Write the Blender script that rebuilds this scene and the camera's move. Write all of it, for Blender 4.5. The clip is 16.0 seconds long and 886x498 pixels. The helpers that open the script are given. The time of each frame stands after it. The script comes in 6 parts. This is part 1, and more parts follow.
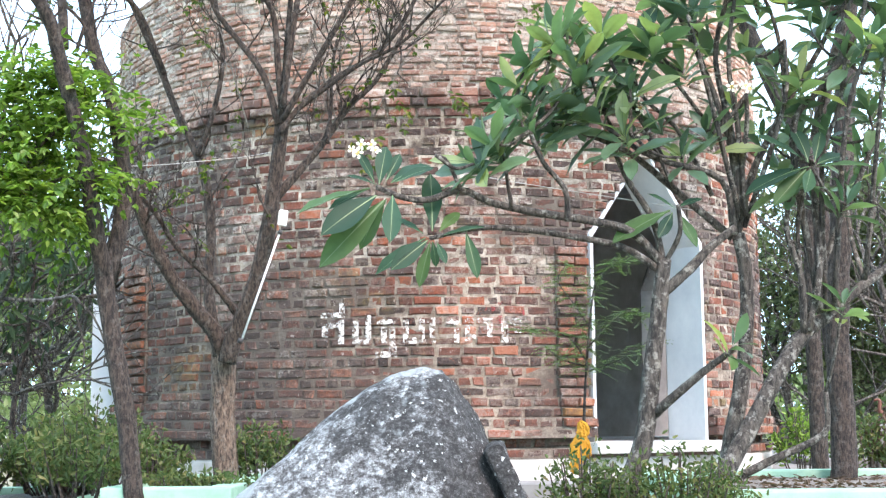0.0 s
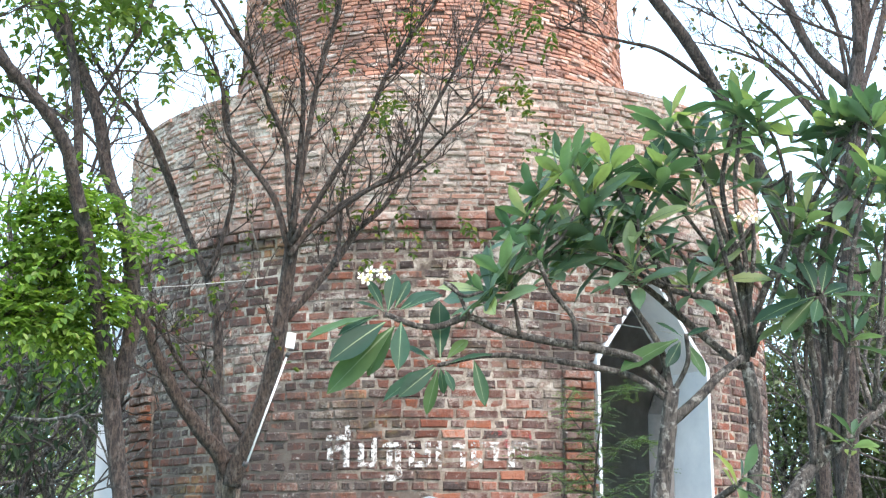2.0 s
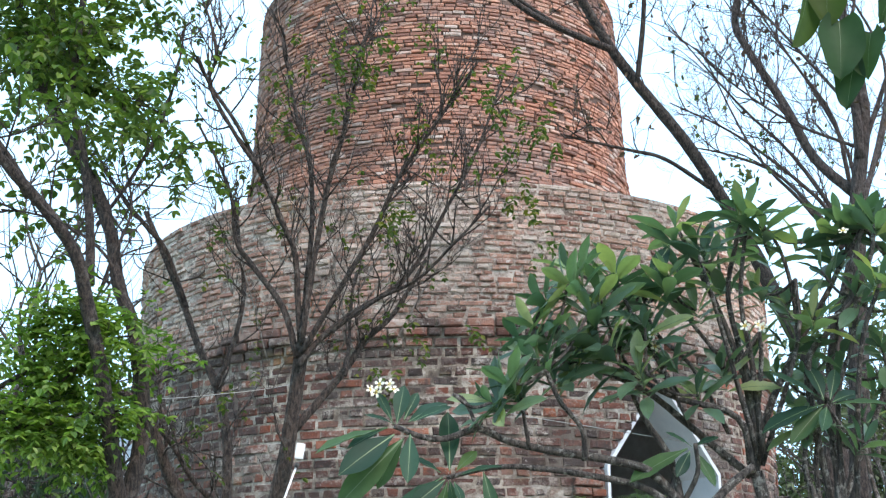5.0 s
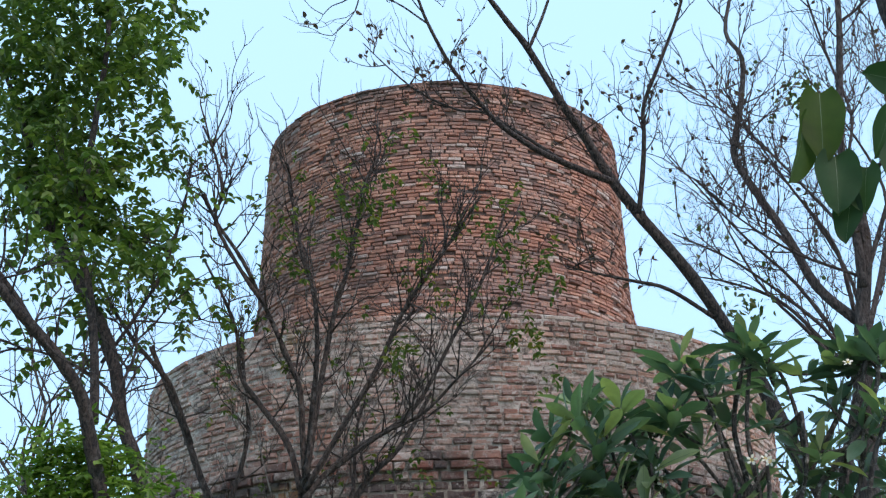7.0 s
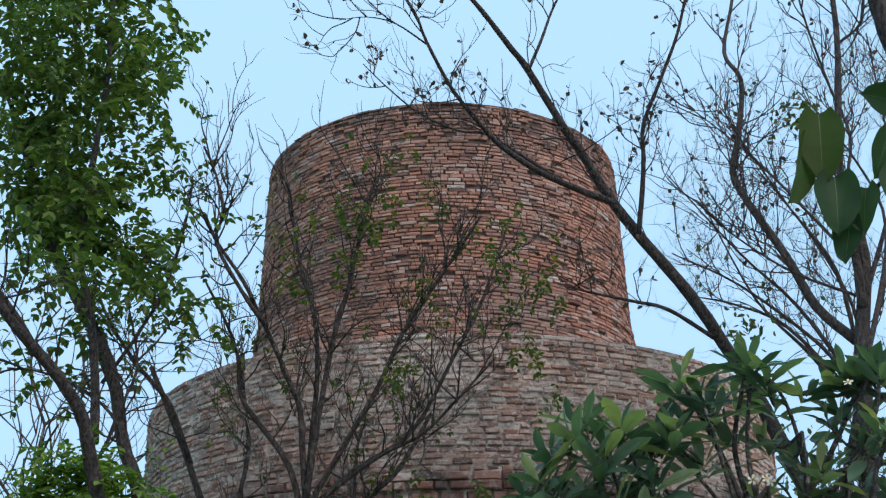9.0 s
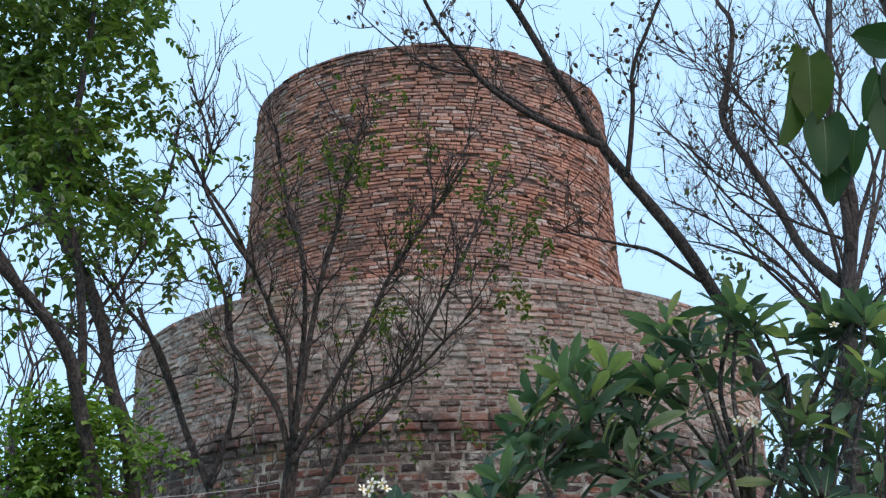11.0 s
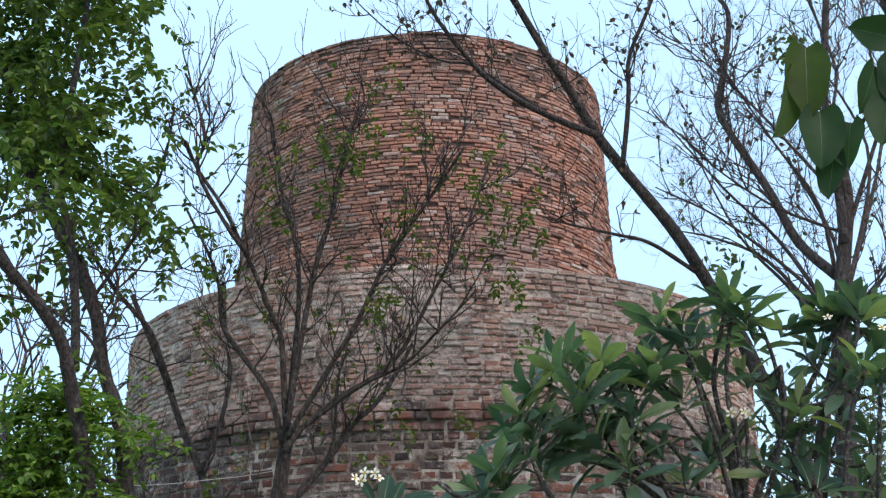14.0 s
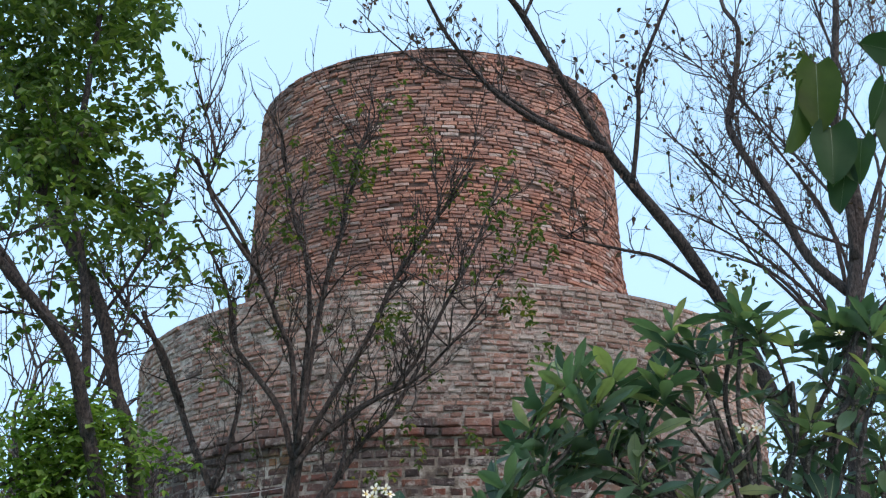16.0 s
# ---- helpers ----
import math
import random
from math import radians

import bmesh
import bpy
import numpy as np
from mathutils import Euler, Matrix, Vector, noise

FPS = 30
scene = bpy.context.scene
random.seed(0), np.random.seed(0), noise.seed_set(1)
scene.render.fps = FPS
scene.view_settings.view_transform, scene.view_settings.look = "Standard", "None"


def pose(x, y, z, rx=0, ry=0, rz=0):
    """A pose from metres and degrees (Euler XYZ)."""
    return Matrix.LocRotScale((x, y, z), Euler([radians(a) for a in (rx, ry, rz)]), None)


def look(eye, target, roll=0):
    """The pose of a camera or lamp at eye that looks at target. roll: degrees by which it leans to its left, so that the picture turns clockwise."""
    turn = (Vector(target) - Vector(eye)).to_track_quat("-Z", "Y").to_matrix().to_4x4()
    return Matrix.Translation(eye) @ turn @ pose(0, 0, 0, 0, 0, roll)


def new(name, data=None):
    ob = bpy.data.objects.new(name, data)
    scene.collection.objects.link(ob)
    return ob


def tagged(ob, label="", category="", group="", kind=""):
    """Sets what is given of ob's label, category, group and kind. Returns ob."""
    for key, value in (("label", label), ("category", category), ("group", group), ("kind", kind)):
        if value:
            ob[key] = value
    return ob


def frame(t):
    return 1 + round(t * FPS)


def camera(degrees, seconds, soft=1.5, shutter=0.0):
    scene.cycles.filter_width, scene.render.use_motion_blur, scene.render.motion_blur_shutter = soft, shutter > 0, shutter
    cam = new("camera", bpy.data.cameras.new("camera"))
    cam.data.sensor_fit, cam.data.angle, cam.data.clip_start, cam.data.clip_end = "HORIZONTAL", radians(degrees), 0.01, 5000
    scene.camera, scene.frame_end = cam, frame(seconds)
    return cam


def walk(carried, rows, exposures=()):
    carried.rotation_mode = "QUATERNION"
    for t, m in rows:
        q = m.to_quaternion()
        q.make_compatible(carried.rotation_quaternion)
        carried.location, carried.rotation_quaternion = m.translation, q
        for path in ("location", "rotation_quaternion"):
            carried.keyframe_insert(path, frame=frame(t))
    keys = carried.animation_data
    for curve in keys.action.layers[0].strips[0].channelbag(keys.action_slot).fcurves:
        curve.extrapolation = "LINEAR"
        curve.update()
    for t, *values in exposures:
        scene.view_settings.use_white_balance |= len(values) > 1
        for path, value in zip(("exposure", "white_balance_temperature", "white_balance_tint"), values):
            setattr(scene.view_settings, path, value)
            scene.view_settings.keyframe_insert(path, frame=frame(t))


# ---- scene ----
cam = camera(37.0, 16.0, soft=1.3)
EYE = 1.1
# seconds; metres from the middle of the path; tilt, lean and turn in degrees: a hand-held camera tilted up in one place
ROWS = [
    (0.0, -0.000, 0.095, -0.093, 97.562, 0.494, 0.092),
    (0.5, -0.002, 0.082, -0.078, 99.081, 0.135, -0.104),
    (1.0, -0.004, 0.080, -0.062, 100.611, -0.005, 0.069),
    (1.5, -0.012, 0.072, -0.053, 101.834, -0.064, 0.108),
    (2.0, -0.010, 0.064, -0.046, 102.563, -0.119, 0.253),
    (2.5, -0.007, 0.058, -0.042, 103.073, 0.393, 0.283),
    (3.0, -0.007, 0.050, -0.035, 103.804, 0.220, 0.137),
    (3.5, -0.010, 0.039, -0.023, 104.492, 0.078, 0.173),
    (6.0, 0.001, -0.022, 0.018, 109.223, 0.540, 1.165),
    (6.5, 0.009, -0.031, 0.036, 110.712, 0.630, 1.242),
    (7.0, 0.013, -0.039, 0.034, 112.294, 0.659, 1.208),
    (7.5, 0.010, -0.045, 0.028, 113.300, 0.870, 1.150),
    (8.0, -0.009, -0.055, 0.029, 113.697, 0.920, 0.957),
    (8.5, -0.005, -0.050, 0.028, 113.535, 0.872, 1.087),
    (9.0, 0.003, -0.052, 0.025, 113.194, 0.675, 1.150),
    (11.5, 0.008, -0.025, 0.015, 110.069, 0.530, 0.366),
    (12.0, 0.003, -0.016, 0.012, 109.419, 0.334, 0.076),
    (12.5, -0.005, -0.014, 0.016, 109.048, 0.228, -0.070),
    (13.0, -0.005, -0.015, 0.024, 109.250, 0.240, -0.070),
    (13.5, 0.000, -0.023, 0.029, 109.669, 0.377, 0.136),
    (14.0, 0.009, -0.028, 0.030, 110.239, 0.368, 0.263),
    (14.5, 0.009, -0.032, 0.028, 110.641, 0.382, 0.221),
    (15.0, 0.008, -0.032, 0.028, 110.757, 0.132, 0.258),
    (15.5, 0.003, -0.033, 0.024, 110.863, 0.181, 0.295),
    (16.0, 0.001, -0.029, 0.028, 110.946, 0.261, 0.643),
]
walk(cam, [(t, pose(x, y, EYE + z, rx, ry, rz)) for t, x, y, z, rx, ry, rz in ROWS],
     exposures=[(t, e, k, m) for t, e, k, m in (
         (0.0, 1.16, 7150, 29), (1.5, 1.07, 7150, 28), (3.5, 0.74, 7000, 24), (6.0, -0.04, 6700, 27), (7.0, -0.46, 6650, 28),
         (8.5, -0.72, 6650, 26), (9.0, -0.72, 6650, 26), (11.5, -0.46, 6750, 30), (13.0, -0.35, 6950, 31), (16.0, -0.48, 6750, 30))])

# ---------------------------------------------------------------- world and sun
world = bpy.data.worlds.new("sky")
scene.world = world
world.use_nodes = True
wn = world.node_tree
wn.nodes.clear()
w_out = wn.nodes.new("ShaderNodeOutputWorld")
w_bg = wn.nodes.new("ShaderNodeBackground")
w_sky = wn.nodes.new("ShaderNodeTexSky")
w_sky.sky_type = "NISHITA"
w_sky.sun_disc = False
SUN_EL, SUN_AZ = 46.0, 142.0
w_sky.sun_elevation, w_sky.sun_rotation = radians(SUN_EL), radians(SUN_AZ)
w_sky.air_density, w_sky.dust_density, w_sky.ozone_density = 1.0, 3.0, 1.0
w_mix = wn.nodes.new("ShaderNodeMix")
w_mix.data_type = "RGBA"
w_mix.inputs[0].default_value = 0.78
w_mix.inputs[7].default_value = (6.2, 11.6, 14.9, 1)   # thin bright haze over the blue
wn.links.new(w_sky.outputs[0], w_mix.inputs[6])
wn.links.new(w_mix.outputs[2], w_bg.inputs[0])
w_bg.inputs[1].default_value = 0.146
wn.links.new(w_bg.outputs[0], w_out.inputs[0])

sun = new("sun", bpy.data.lights.new("sun", "SUN"))
sun.data.energy, sun.data.angle, sun.data.color = 2.5, radians(24), (1.0, 0.87, 0.79)
sa, se = radians(SUN_AZ), radians(SUN_EL)
sun.matrix_world = look((20 * math.sin(sa) * math.cos(se), 20 * math.cos(sa) * math.cos(se), 20 * math.sin(se)), (0, 0, 0))


# ---------------------------------------------------------------- materials
class Mat:
    """A small helper round one node material."""

    def __init__(self, name, rough=0.8):
        self.m = bpy.data.materials.new(name)
        self.m.use_nodes = True
        self.t = self.m.node_tree
        self.b = self.t.nodes["Principled BSDF"]
        self.b.inputs["Roughness"].default_value = rough
        self.pos = self.t.nodes.new("ShaderNodeNewGeometry")
        self.oi = self.t.nodes.new("ShaderNodeObjectInfo")

    def link(self, a, b):
        self.t.links.new(a, b)

    def noise(self, scale, detail=4.0, rough=0.6, stretch=None, local=False):
        n = self.t.nodes.new("ShaderNodeTexNoise")
        n.inputs["Scale"].default_value, n.inputs["Detail"].default_value, n.inputs["Roughness"].default_value = scale, detail, rough
        src = self.pos.outputs["Position"]
        if local:
            src = self.t.nodes.new("ShaderNodeTexCoord").outputs["Object"]
        if stretch:
            mp = self.t.nodes.new("ShaderNodeMapping")
            mp.inputs["Scale"].default_value = stretch
            self.link(src, mp.inputs[0])
            src = mp.outputs[0]
        self.link(src, n.inputs["Vector"])
        return n.outputs["Fac"]

    def ramp(self, fac, stops):
        r = self.t.nodes.new("ShaderNodeValToRGB")
        e = r.color_ramp.elements
        while len(e) < len(stops):
            e.new(0.5)
        for el, (p, c) in zip(e, stops):
            el.position = p
            el.color = (*c, 1) if not isinstance(c, (int, float)) else (c, c, c, 1)
        self.link(fac, r.inputs[0])
        return r.outputs[0]

    def mix(self, fac, a, b, mode="MIX"):
        n = self.t.nodes.new("ShaderNodeMix")
        n.data_type, n.blend_type = "RGBA", mode
        for sock, val in ((n.inputs[0], fac), (n.inputs[6], a), (n.inputs[7], b)):
            if isinstance(val, tuple):
                sock.default_value = (*val, 1)
            elif isinstance(val, (int, float)):
                sock.default_value = val
            else:
                self.link(val, sock)
        return n.outputs[2]

    def math(self, op, a, b=0.5):
        n = self.t.nodes.new("ShaderNodeMath")
        n.operation = op
        for sock, val in ((n.inputs[0], a), (n.inputs[1], b)):
            if isinstance(val, (int, float)):
                sock.default_value = val
            else:
                self.link(val, sock)
        return n.outputs[0]

    def height(self, z0, z1):
        s = self.t.nodes.new("ShaderNodeSeparateXYZ")
        self.link(self.pos.outputs["Position"], s.inputs[0])
        r = self.t.nodes.new("ShaderNodeMapRange")
        r.inputs[1].default_value, r.inputs[2].default_value = z0, z1
        self.link(s.outputs[2], r.inputs[0])
        return r.outputs[0]

    def left_rise(self):
        """Grows from 0 to 0.055 towards the left, -x side of the tower."""
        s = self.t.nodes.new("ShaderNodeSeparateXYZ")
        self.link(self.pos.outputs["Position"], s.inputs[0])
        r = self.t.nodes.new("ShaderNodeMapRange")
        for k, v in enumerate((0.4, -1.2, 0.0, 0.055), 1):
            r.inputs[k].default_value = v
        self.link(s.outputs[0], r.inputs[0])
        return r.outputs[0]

    def colour(self, c):
        if isinstance(c, tuple):
            self.b.inputs["Base Color"].default_value = (*c, 1)
        else:
            self.link(c, self.b.inputs["Base Color"])
        return self

    def bump(self, h, strength=0.4, dist=0.01):
        n = self.t.nodes.new("ShaderNodeBump")
        n.inputs["Strength"].default_value, n.inputs["Distance"].default_value = strength, dist
        self.link(h, n.inputs["Height"])
        self.link(n.outputs[0], self.b.inputs["Normal"])
        return self


def brick_mat(name, source, upper=False, fired=False):
    M = Mat(name, 0.92)
    rnd = M.oi.outputs["Random"] if source == "object" else M.pos.outputs["Random Per Island"]
    if upper:
        stops = [(0.0, (0.20, 0.11, 0.085)), (0.16, (0.36, 0.17, 0.12)), (0.45, (0.53, 0.24, 0.155)), (0.80, (0.62, 0.31, 0.205)), (0.95, (0.58, 0.42, 0.34)), (1.0, (0.64, 0.53, 0.45))]
    else:
        stops = [(0.0, (0.034, 0.022, 0.02)), (0.25, (0.075, 0.036, 0.03)), (0.50, (0.15, 0.052, 0.035)), (0.76, (0.27, 0.075, 0.040)), (0.94, (0.42, 0.12, 0.05)), (1.0, (0.30, 0.18, 0.14))]
    if fired:
        stops = [(0.0, (0.10, 0.045, 0.03)), (0.3, (0.20, 0.058, 0.028)), (0.65, (0.38, 0.095, 0.034)), (0.9, (0.48, 0.135, 0.042)), (1.0, (0.40, 0.22, 0.07))]
    base = M.ramp(rnd, stops)
    # burnt, scaled and worn faces inside each brick
    base = M.mix(M.ramp(M.noise(12, 7, 0.72), [(0.52, 0.0), (0.62, 0.5)]), base, (0.12, 0.07, 0.055) if upper else (0.07, 0.042, 0.036))
    base = M.mix(M.ramp(M.noise(31, 6, 0.75, (1, 1, 1.7)), [(0.56, 0.0), (0.66, 0.6)]), base, (0.60, 0.28, 0.19) if upper else (0.40, 0.125, 0.065))
    grain = M.ramp(M.noise(24, 8, 0.8), [(0.42, 0.1), (0.52, 1.0)])
    if upper:
        grey = M.ramp(M.noise(0.8, 8, 0.7), [(0.48, 0.0), (0.62, 0.8)])
        base = M.mix(M.math("MULTIPLY", grey, grain), base, (0.30, 0.235, 0.205))
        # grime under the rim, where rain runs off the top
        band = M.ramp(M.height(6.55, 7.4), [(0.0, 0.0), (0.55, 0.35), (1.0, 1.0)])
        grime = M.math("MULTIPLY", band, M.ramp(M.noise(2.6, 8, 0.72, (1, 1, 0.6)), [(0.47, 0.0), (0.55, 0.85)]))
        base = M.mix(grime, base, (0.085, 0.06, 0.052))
    else:
        pink = M.ramp(M.height(3.40, 3.65), [(0.0, 0.0), (1.0, 0.9)])
        base = M.mix(pink, base, M.ramp(rnd, [(0.0, (0.14, 0.08, 0.06)), (0.14, (0.36, 0.16, 0.11)), (0.5, (0.66, 0.32, 0.22)), (0.8, (0.80, 0.49, 0.36)), (1.0, (0.84, 0.69, 0.57))]))
        # rubbed and broken faces of the upper courses, in lumps smaller and larger than a brick
        rough = M.ramp(M.noise(8.5, 9, 0.8), [(0.52, 0.0), (0.60, 0.75)])
        base = M.mix(M.math("MULTIPLY", rough, pink), base, (0.33, 0.20, 0.155))
        chips = M.ramp(M.noise(17, 8, 0.75, (1, 1, 1.6)), [(0.54, 0.0), (0.60, 0.9)])
        base = M.mix(M.math("MULTIPLY", chips, pink), base, (0.82, 0.71, 0.61))
        # grey-white lime wash, strongest over the upper part of the drum
        lime = M.ramp(M.noise(1.3, 9, 0.78), [(0.45, 0.0), (0.56, 1.0)])
        zone = M.ramp(M.height(2.6, 4.7), [(0.0, 0.25), (0.30, 0.25), (0.40, 0.8), (1.0, 0.9)])
        each = M.ramp(M.math("FRACT", M.math("MULTIPLY", rnd, 7.3)), [(0.15, 0.15), (0.6, 1.0)])
        lime = M.math("MULTIPLY", lime, each)
        base = M.mix(M.math("MULTIPLY", M.math("MULTIPLY", lime, zone), grain), base, (0.76, 0.64, 0.55))
        lich = M.ramp(M.noise(1.1, 5, 0.6, (1, 1, 1.6)), [(0.58, 0.0), (0.68, 0.6)])
        base = M.mix(M.math("MULTIPLY", lich, grain), base, (0.33, 0.25, 0.09))
    soot = M.ramp(M.math("ADD", M.noise(0.85, 9, 0.75, (1, 1, 1.3)), M.left_rise()), [(0.55, 0.0), (0.67, 0.7)] if upper else [(0.45, 0.0), (0.57, 0.85)])
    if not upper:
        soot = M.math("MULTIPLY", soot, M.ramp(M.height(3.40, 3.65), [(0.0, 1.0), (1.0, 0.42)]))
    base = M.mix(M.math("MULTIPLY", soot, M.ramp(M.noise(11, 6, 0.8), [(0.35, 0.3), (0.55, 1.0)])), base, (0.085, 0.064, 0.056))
    if not upper:
        smear = M.math("MULTIPLY", M.ramp(M.noise(2.1, 8, 0.75, (1, 1, 1.8)), [(0.52, 0.0), (0.60, 0.8)]), M.ramp(M.noise(19, 8, 0.8), [(0.44, 0.0), (0.54, 1.0)]))
        smear = M.math("MULTIPLY", smear, M.ramp(M.height(1.8, 2.9), [(0.0, 0.35), (1.0, 1.0)]))
        base = M.mix(smear, base, (0.66, 0.575, 0.49))
    spots = M.ramp(M.noise(26, 8, 0.75), [(0.60, 0.0), (0.66, 0.7)])
    base = M.mix(spots, base, (0.58, 0.51, 0.45))
    M.colour(base).bump(M.noise(48, 9, 0.8), 1.0, 0.016)
    return M.m


def mortar_mat():
    M = Mat("mortar", 0.95)
    n = M.ramp(M.noise(7, 9, 0.8), [(0.36, (0.10, 0.072, 0.056)), (0.44, (0.30, 0.235, 0.18)), (0.52, (0.58, 0.50, 0.40)), (0.62, (0.82, 0.75, 0.65))])
    up = M.ramp(M.noise(9, 9, 0.8), [(0.40, (0.12, 0.085, 0.07)), (0.47, (0.44, 0.33, 0.26)), (0.57, (0.82, 0.70, 0.59))])
    n = M.mix(M.ramp(M.height(1.5, 2.9), [(0.0, 0.62), (1.0, 0.0)]), n, M.ramp(M.noise(6, 9, 0.8), [(0.42, (0.09, 0.065, 0.05)), (0.60, (0.40, 0.33, 0.26))]))
    n = M.mix(M.height(3.4, 3.65), n, up)
    soot = M.ramp(M.math("ADD", M.noise(0.85, 9, 0.75, (1, 1, 1.3)), M.left_rise()), [(0.45, 0.0), (0.57, 0.85)])
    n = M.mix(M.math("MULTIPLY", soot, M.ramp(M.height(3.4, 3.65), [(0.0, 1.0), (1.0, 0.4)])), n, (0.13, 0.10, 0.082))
    M.colour(n).bump(M.noise(80, 7, 0.8), 1.0, 0.012)
    return M.m


def bark_mat(name, dark, light, lichen=0.35, scale=30):
    M = Mat(name, 0.9)
    n = M.noise(scale * 2, 9, 0.75, (1.2, 1.2, 0.33))
    c = M.ramp(n, [(0.42, dark), (0.54, light), (0.66, tuple(1.7 * v for v in light))])
    pat = M.ramp(M.noise(22, 7, 0.75), [(0.53, 0.0), (0.62, lichen)])
    c = M.mix(pat, c, (0.42, 0.40, 0.35))
    M.colour(c).bump(n, 1.0, 0.03)
    return M.m


def leaf_mat(name, stops, rough=0.4, source="island", trans=0.35):
    M = Mat(name, rough)
    rnd = M.oi.outputs["Random"] if source == "object" else M.pos.outputs["Random Per Island"]
    c = M.ramp(rnd, stops)
    c = M.mix(M.math("MULTIPLY", M.noise(18, 3, 0.6), 0.5), c, tuple(0.6 * v for v in stops[0][1]))
    M.colour(c)
    M.b.inputs["Specular IOR Level"].default_value = 0.15 if rough >= 0.5 else 0.4
    tr = M.t.nodes.new("ShaderNodeBsdfTranslucent")
    M.link(M.mix(1.0, c, (1.5, 1.7, 0.7), "MULTIPLY"), tr.inputs[0])
    mx = M.t.nodes.new("ShaderNodeMixShader")
    mx.inputs[0].default_value = trans
    out = M.t.nodes["Material Output"]
    M.link(M.b.outputs[0], mx.inputs[1])
    M.link(tr.outputs[0], mx.inputs[2])
    M.link(mx.outputs[0], out.inputs[0])
    return M.m


def plain_mat(name, a, b, scale=5, rough=0.8, bump=0.25):
    M = Mat(name, rough)
    c = M.ramp(M.noise(scale, 7, 0.68), [(0.3, a), (0.7, b)])
    M.colour(c).bump(M.noise(scale * 9, 5, 0.7), bump, 0.006)
    return M.m


def boulder_mat():
    M = Mat("granite", 0.75)
    fine = M.noise(55, 9, 0.8)
    mid = M.noise(21, 8, 0.8, (1, 1, 1.25))
    stone = M.ramp(M.math("ADD", M.math("MULTIPLY", mid, 0.6), M.math("MULTIPLY", fine, 0.42)),
                   [(0.44, (0.04, 0.039, 0.039)), (0.49, (0.13, 0.13, 0.13)), (0.535, (0.29, 0.305, 0.31)), (0.60, (0.58, 0.62, 0.63))])
    # dark crust of lichen in ragged patches, thick on the steep broken flank
    s = M.t.nodes.new("ShaderNodeSeparateXYZ")
    M.link(M.t.nodes.new("ShaderNodeTexCoord").outputs["Object"], s.inputs[0])
    flank = M.math("MAXIMUM", M.math("MULTIPLY", M.math("SUBTRACT", s.outputs[0], 0.12), 0.9), -0.035)
    crust = M.ramp(M.math("ADD", M.noise(2.6, 10, 0.74, (1, 1, 1.3)), flank), [(0.485, 0.0), (0.53, 0.92)])
    c = M.mix(crust, stone, M.ramp(fine, [(0.42, (0.014, 0.013, 0.013)), (0.54, (0.04, 0.038, 0.037)), (0.64, (0.15, 0.15, 0.147))]))
    # smooth pale blue-grey patches, spreading over the long flank
    pale_flank = M.ramp(M.math("SUBTRACT", M.noise(2.6, 7, 0.6), M.math("MULTIPLY", s.outputs[0], 0.22)), [(0.585, 0.0), (0.64, 0.85)])
    c = M.mix(pale_flank, c, M.ramp(M.noise(30, 5, 0.7), [(0.35, (0.30, 0.34, 0.35)), (0.65, (0.50, 0.555, 0.56))]))
    c = M.mix(M.ramp(M.noise(38, 4, 0.6), [(0.63, 0.0), (0.67, 0.85)]), c, (0.66, 0.69, 0.67))
    M.colour(c).bump(mid, 1.0, 0.03)
    return M.m


def worn_paint(name, col, cover=0.5):
    M = Mat(name, 0.8)
    M.colour(col)
    tr = M.t.nodes.new("ShaderNodeBsdfTransparent")
    mx = M.t.nodes.new("ShaderNodeMixShader")
    hole = M.ramp(M.noise(26, 6, 0.7), [(cover - 0.06, 0.0), (cover + 0.06, 1.0)])
    M.link(hole, mx.inputs[0])
    M.link(M.b.outputs[0], mx.inputs[1])
    M.link(tr.outputs[0], mx.inputs[2])
    M.link(mx.outputs[0], M.t.nodes["Material Output"].inputs[0])
    return M.m


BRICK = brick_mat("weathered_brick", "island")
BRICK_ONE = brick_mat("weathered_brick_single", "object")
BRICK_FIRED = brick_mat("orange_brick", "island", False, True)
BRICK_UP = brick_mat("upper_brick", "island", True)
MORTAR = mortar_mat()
DARK_JOINT = plain_mat("dark_joint", (0.035, 0.025, 0.02), (0.20, 0.13, 0.10), 9, 0.95)
PLASTER = plain_mat("white_plaster", (0.62, 0.64, 0.66), (0.80, 0.81, 0.81), 3, 0.8, 0.1)
GREY_PLASTER = plain_mat("grey_plaster", (0.34, 0.33, 0.32), (0.50, 0.49, 0.48), 2.5, 0.9, 0.1)
WHITEWASH = plain_mat("stained_whitewash", (0.40, 0.37, 0.33), (0.66, 0.65, 0.62), 4, 0.9, 0.2)
CONCRETE = plain_mat("concrete", (0.17, 0.165, 0.16), (0.31, 0.30, 0.285), 3, 0.9, 0.3)
GREEN_PAINT = plain_mat("mint_green_paint", (0.22, 0.42, 0.29), (0.36, 0.58, 0.44), 6, 0.7, 0.15)
GRASS_GROUND = plain_mat("dry_ground", (0.13, 0.12, 0.07), (0.25, 0.22, 0.14), 1.5, 1.0, 0.5)
SOIL = plain_mat("grey_gravel", (0.10, 0.09, 0.08), (0.28, 0.25, 0.22), 40, 1.0, 0.8)
GRANITE = boulder_mat()
BARK_DARK = bark_mat("dark_bark", (0.015, 0.012, 0.011), (0.078, 0.057, 0.046), 0.18)
# Darkened so the limbs look backlit; BARK_FISSURED is the same tree's lighter trunk.
BARK_BROWN = bark_mat("brown_bark", (0.018, 0.013, 0.011), (0.088, 0.063, 0.049), 0.22)
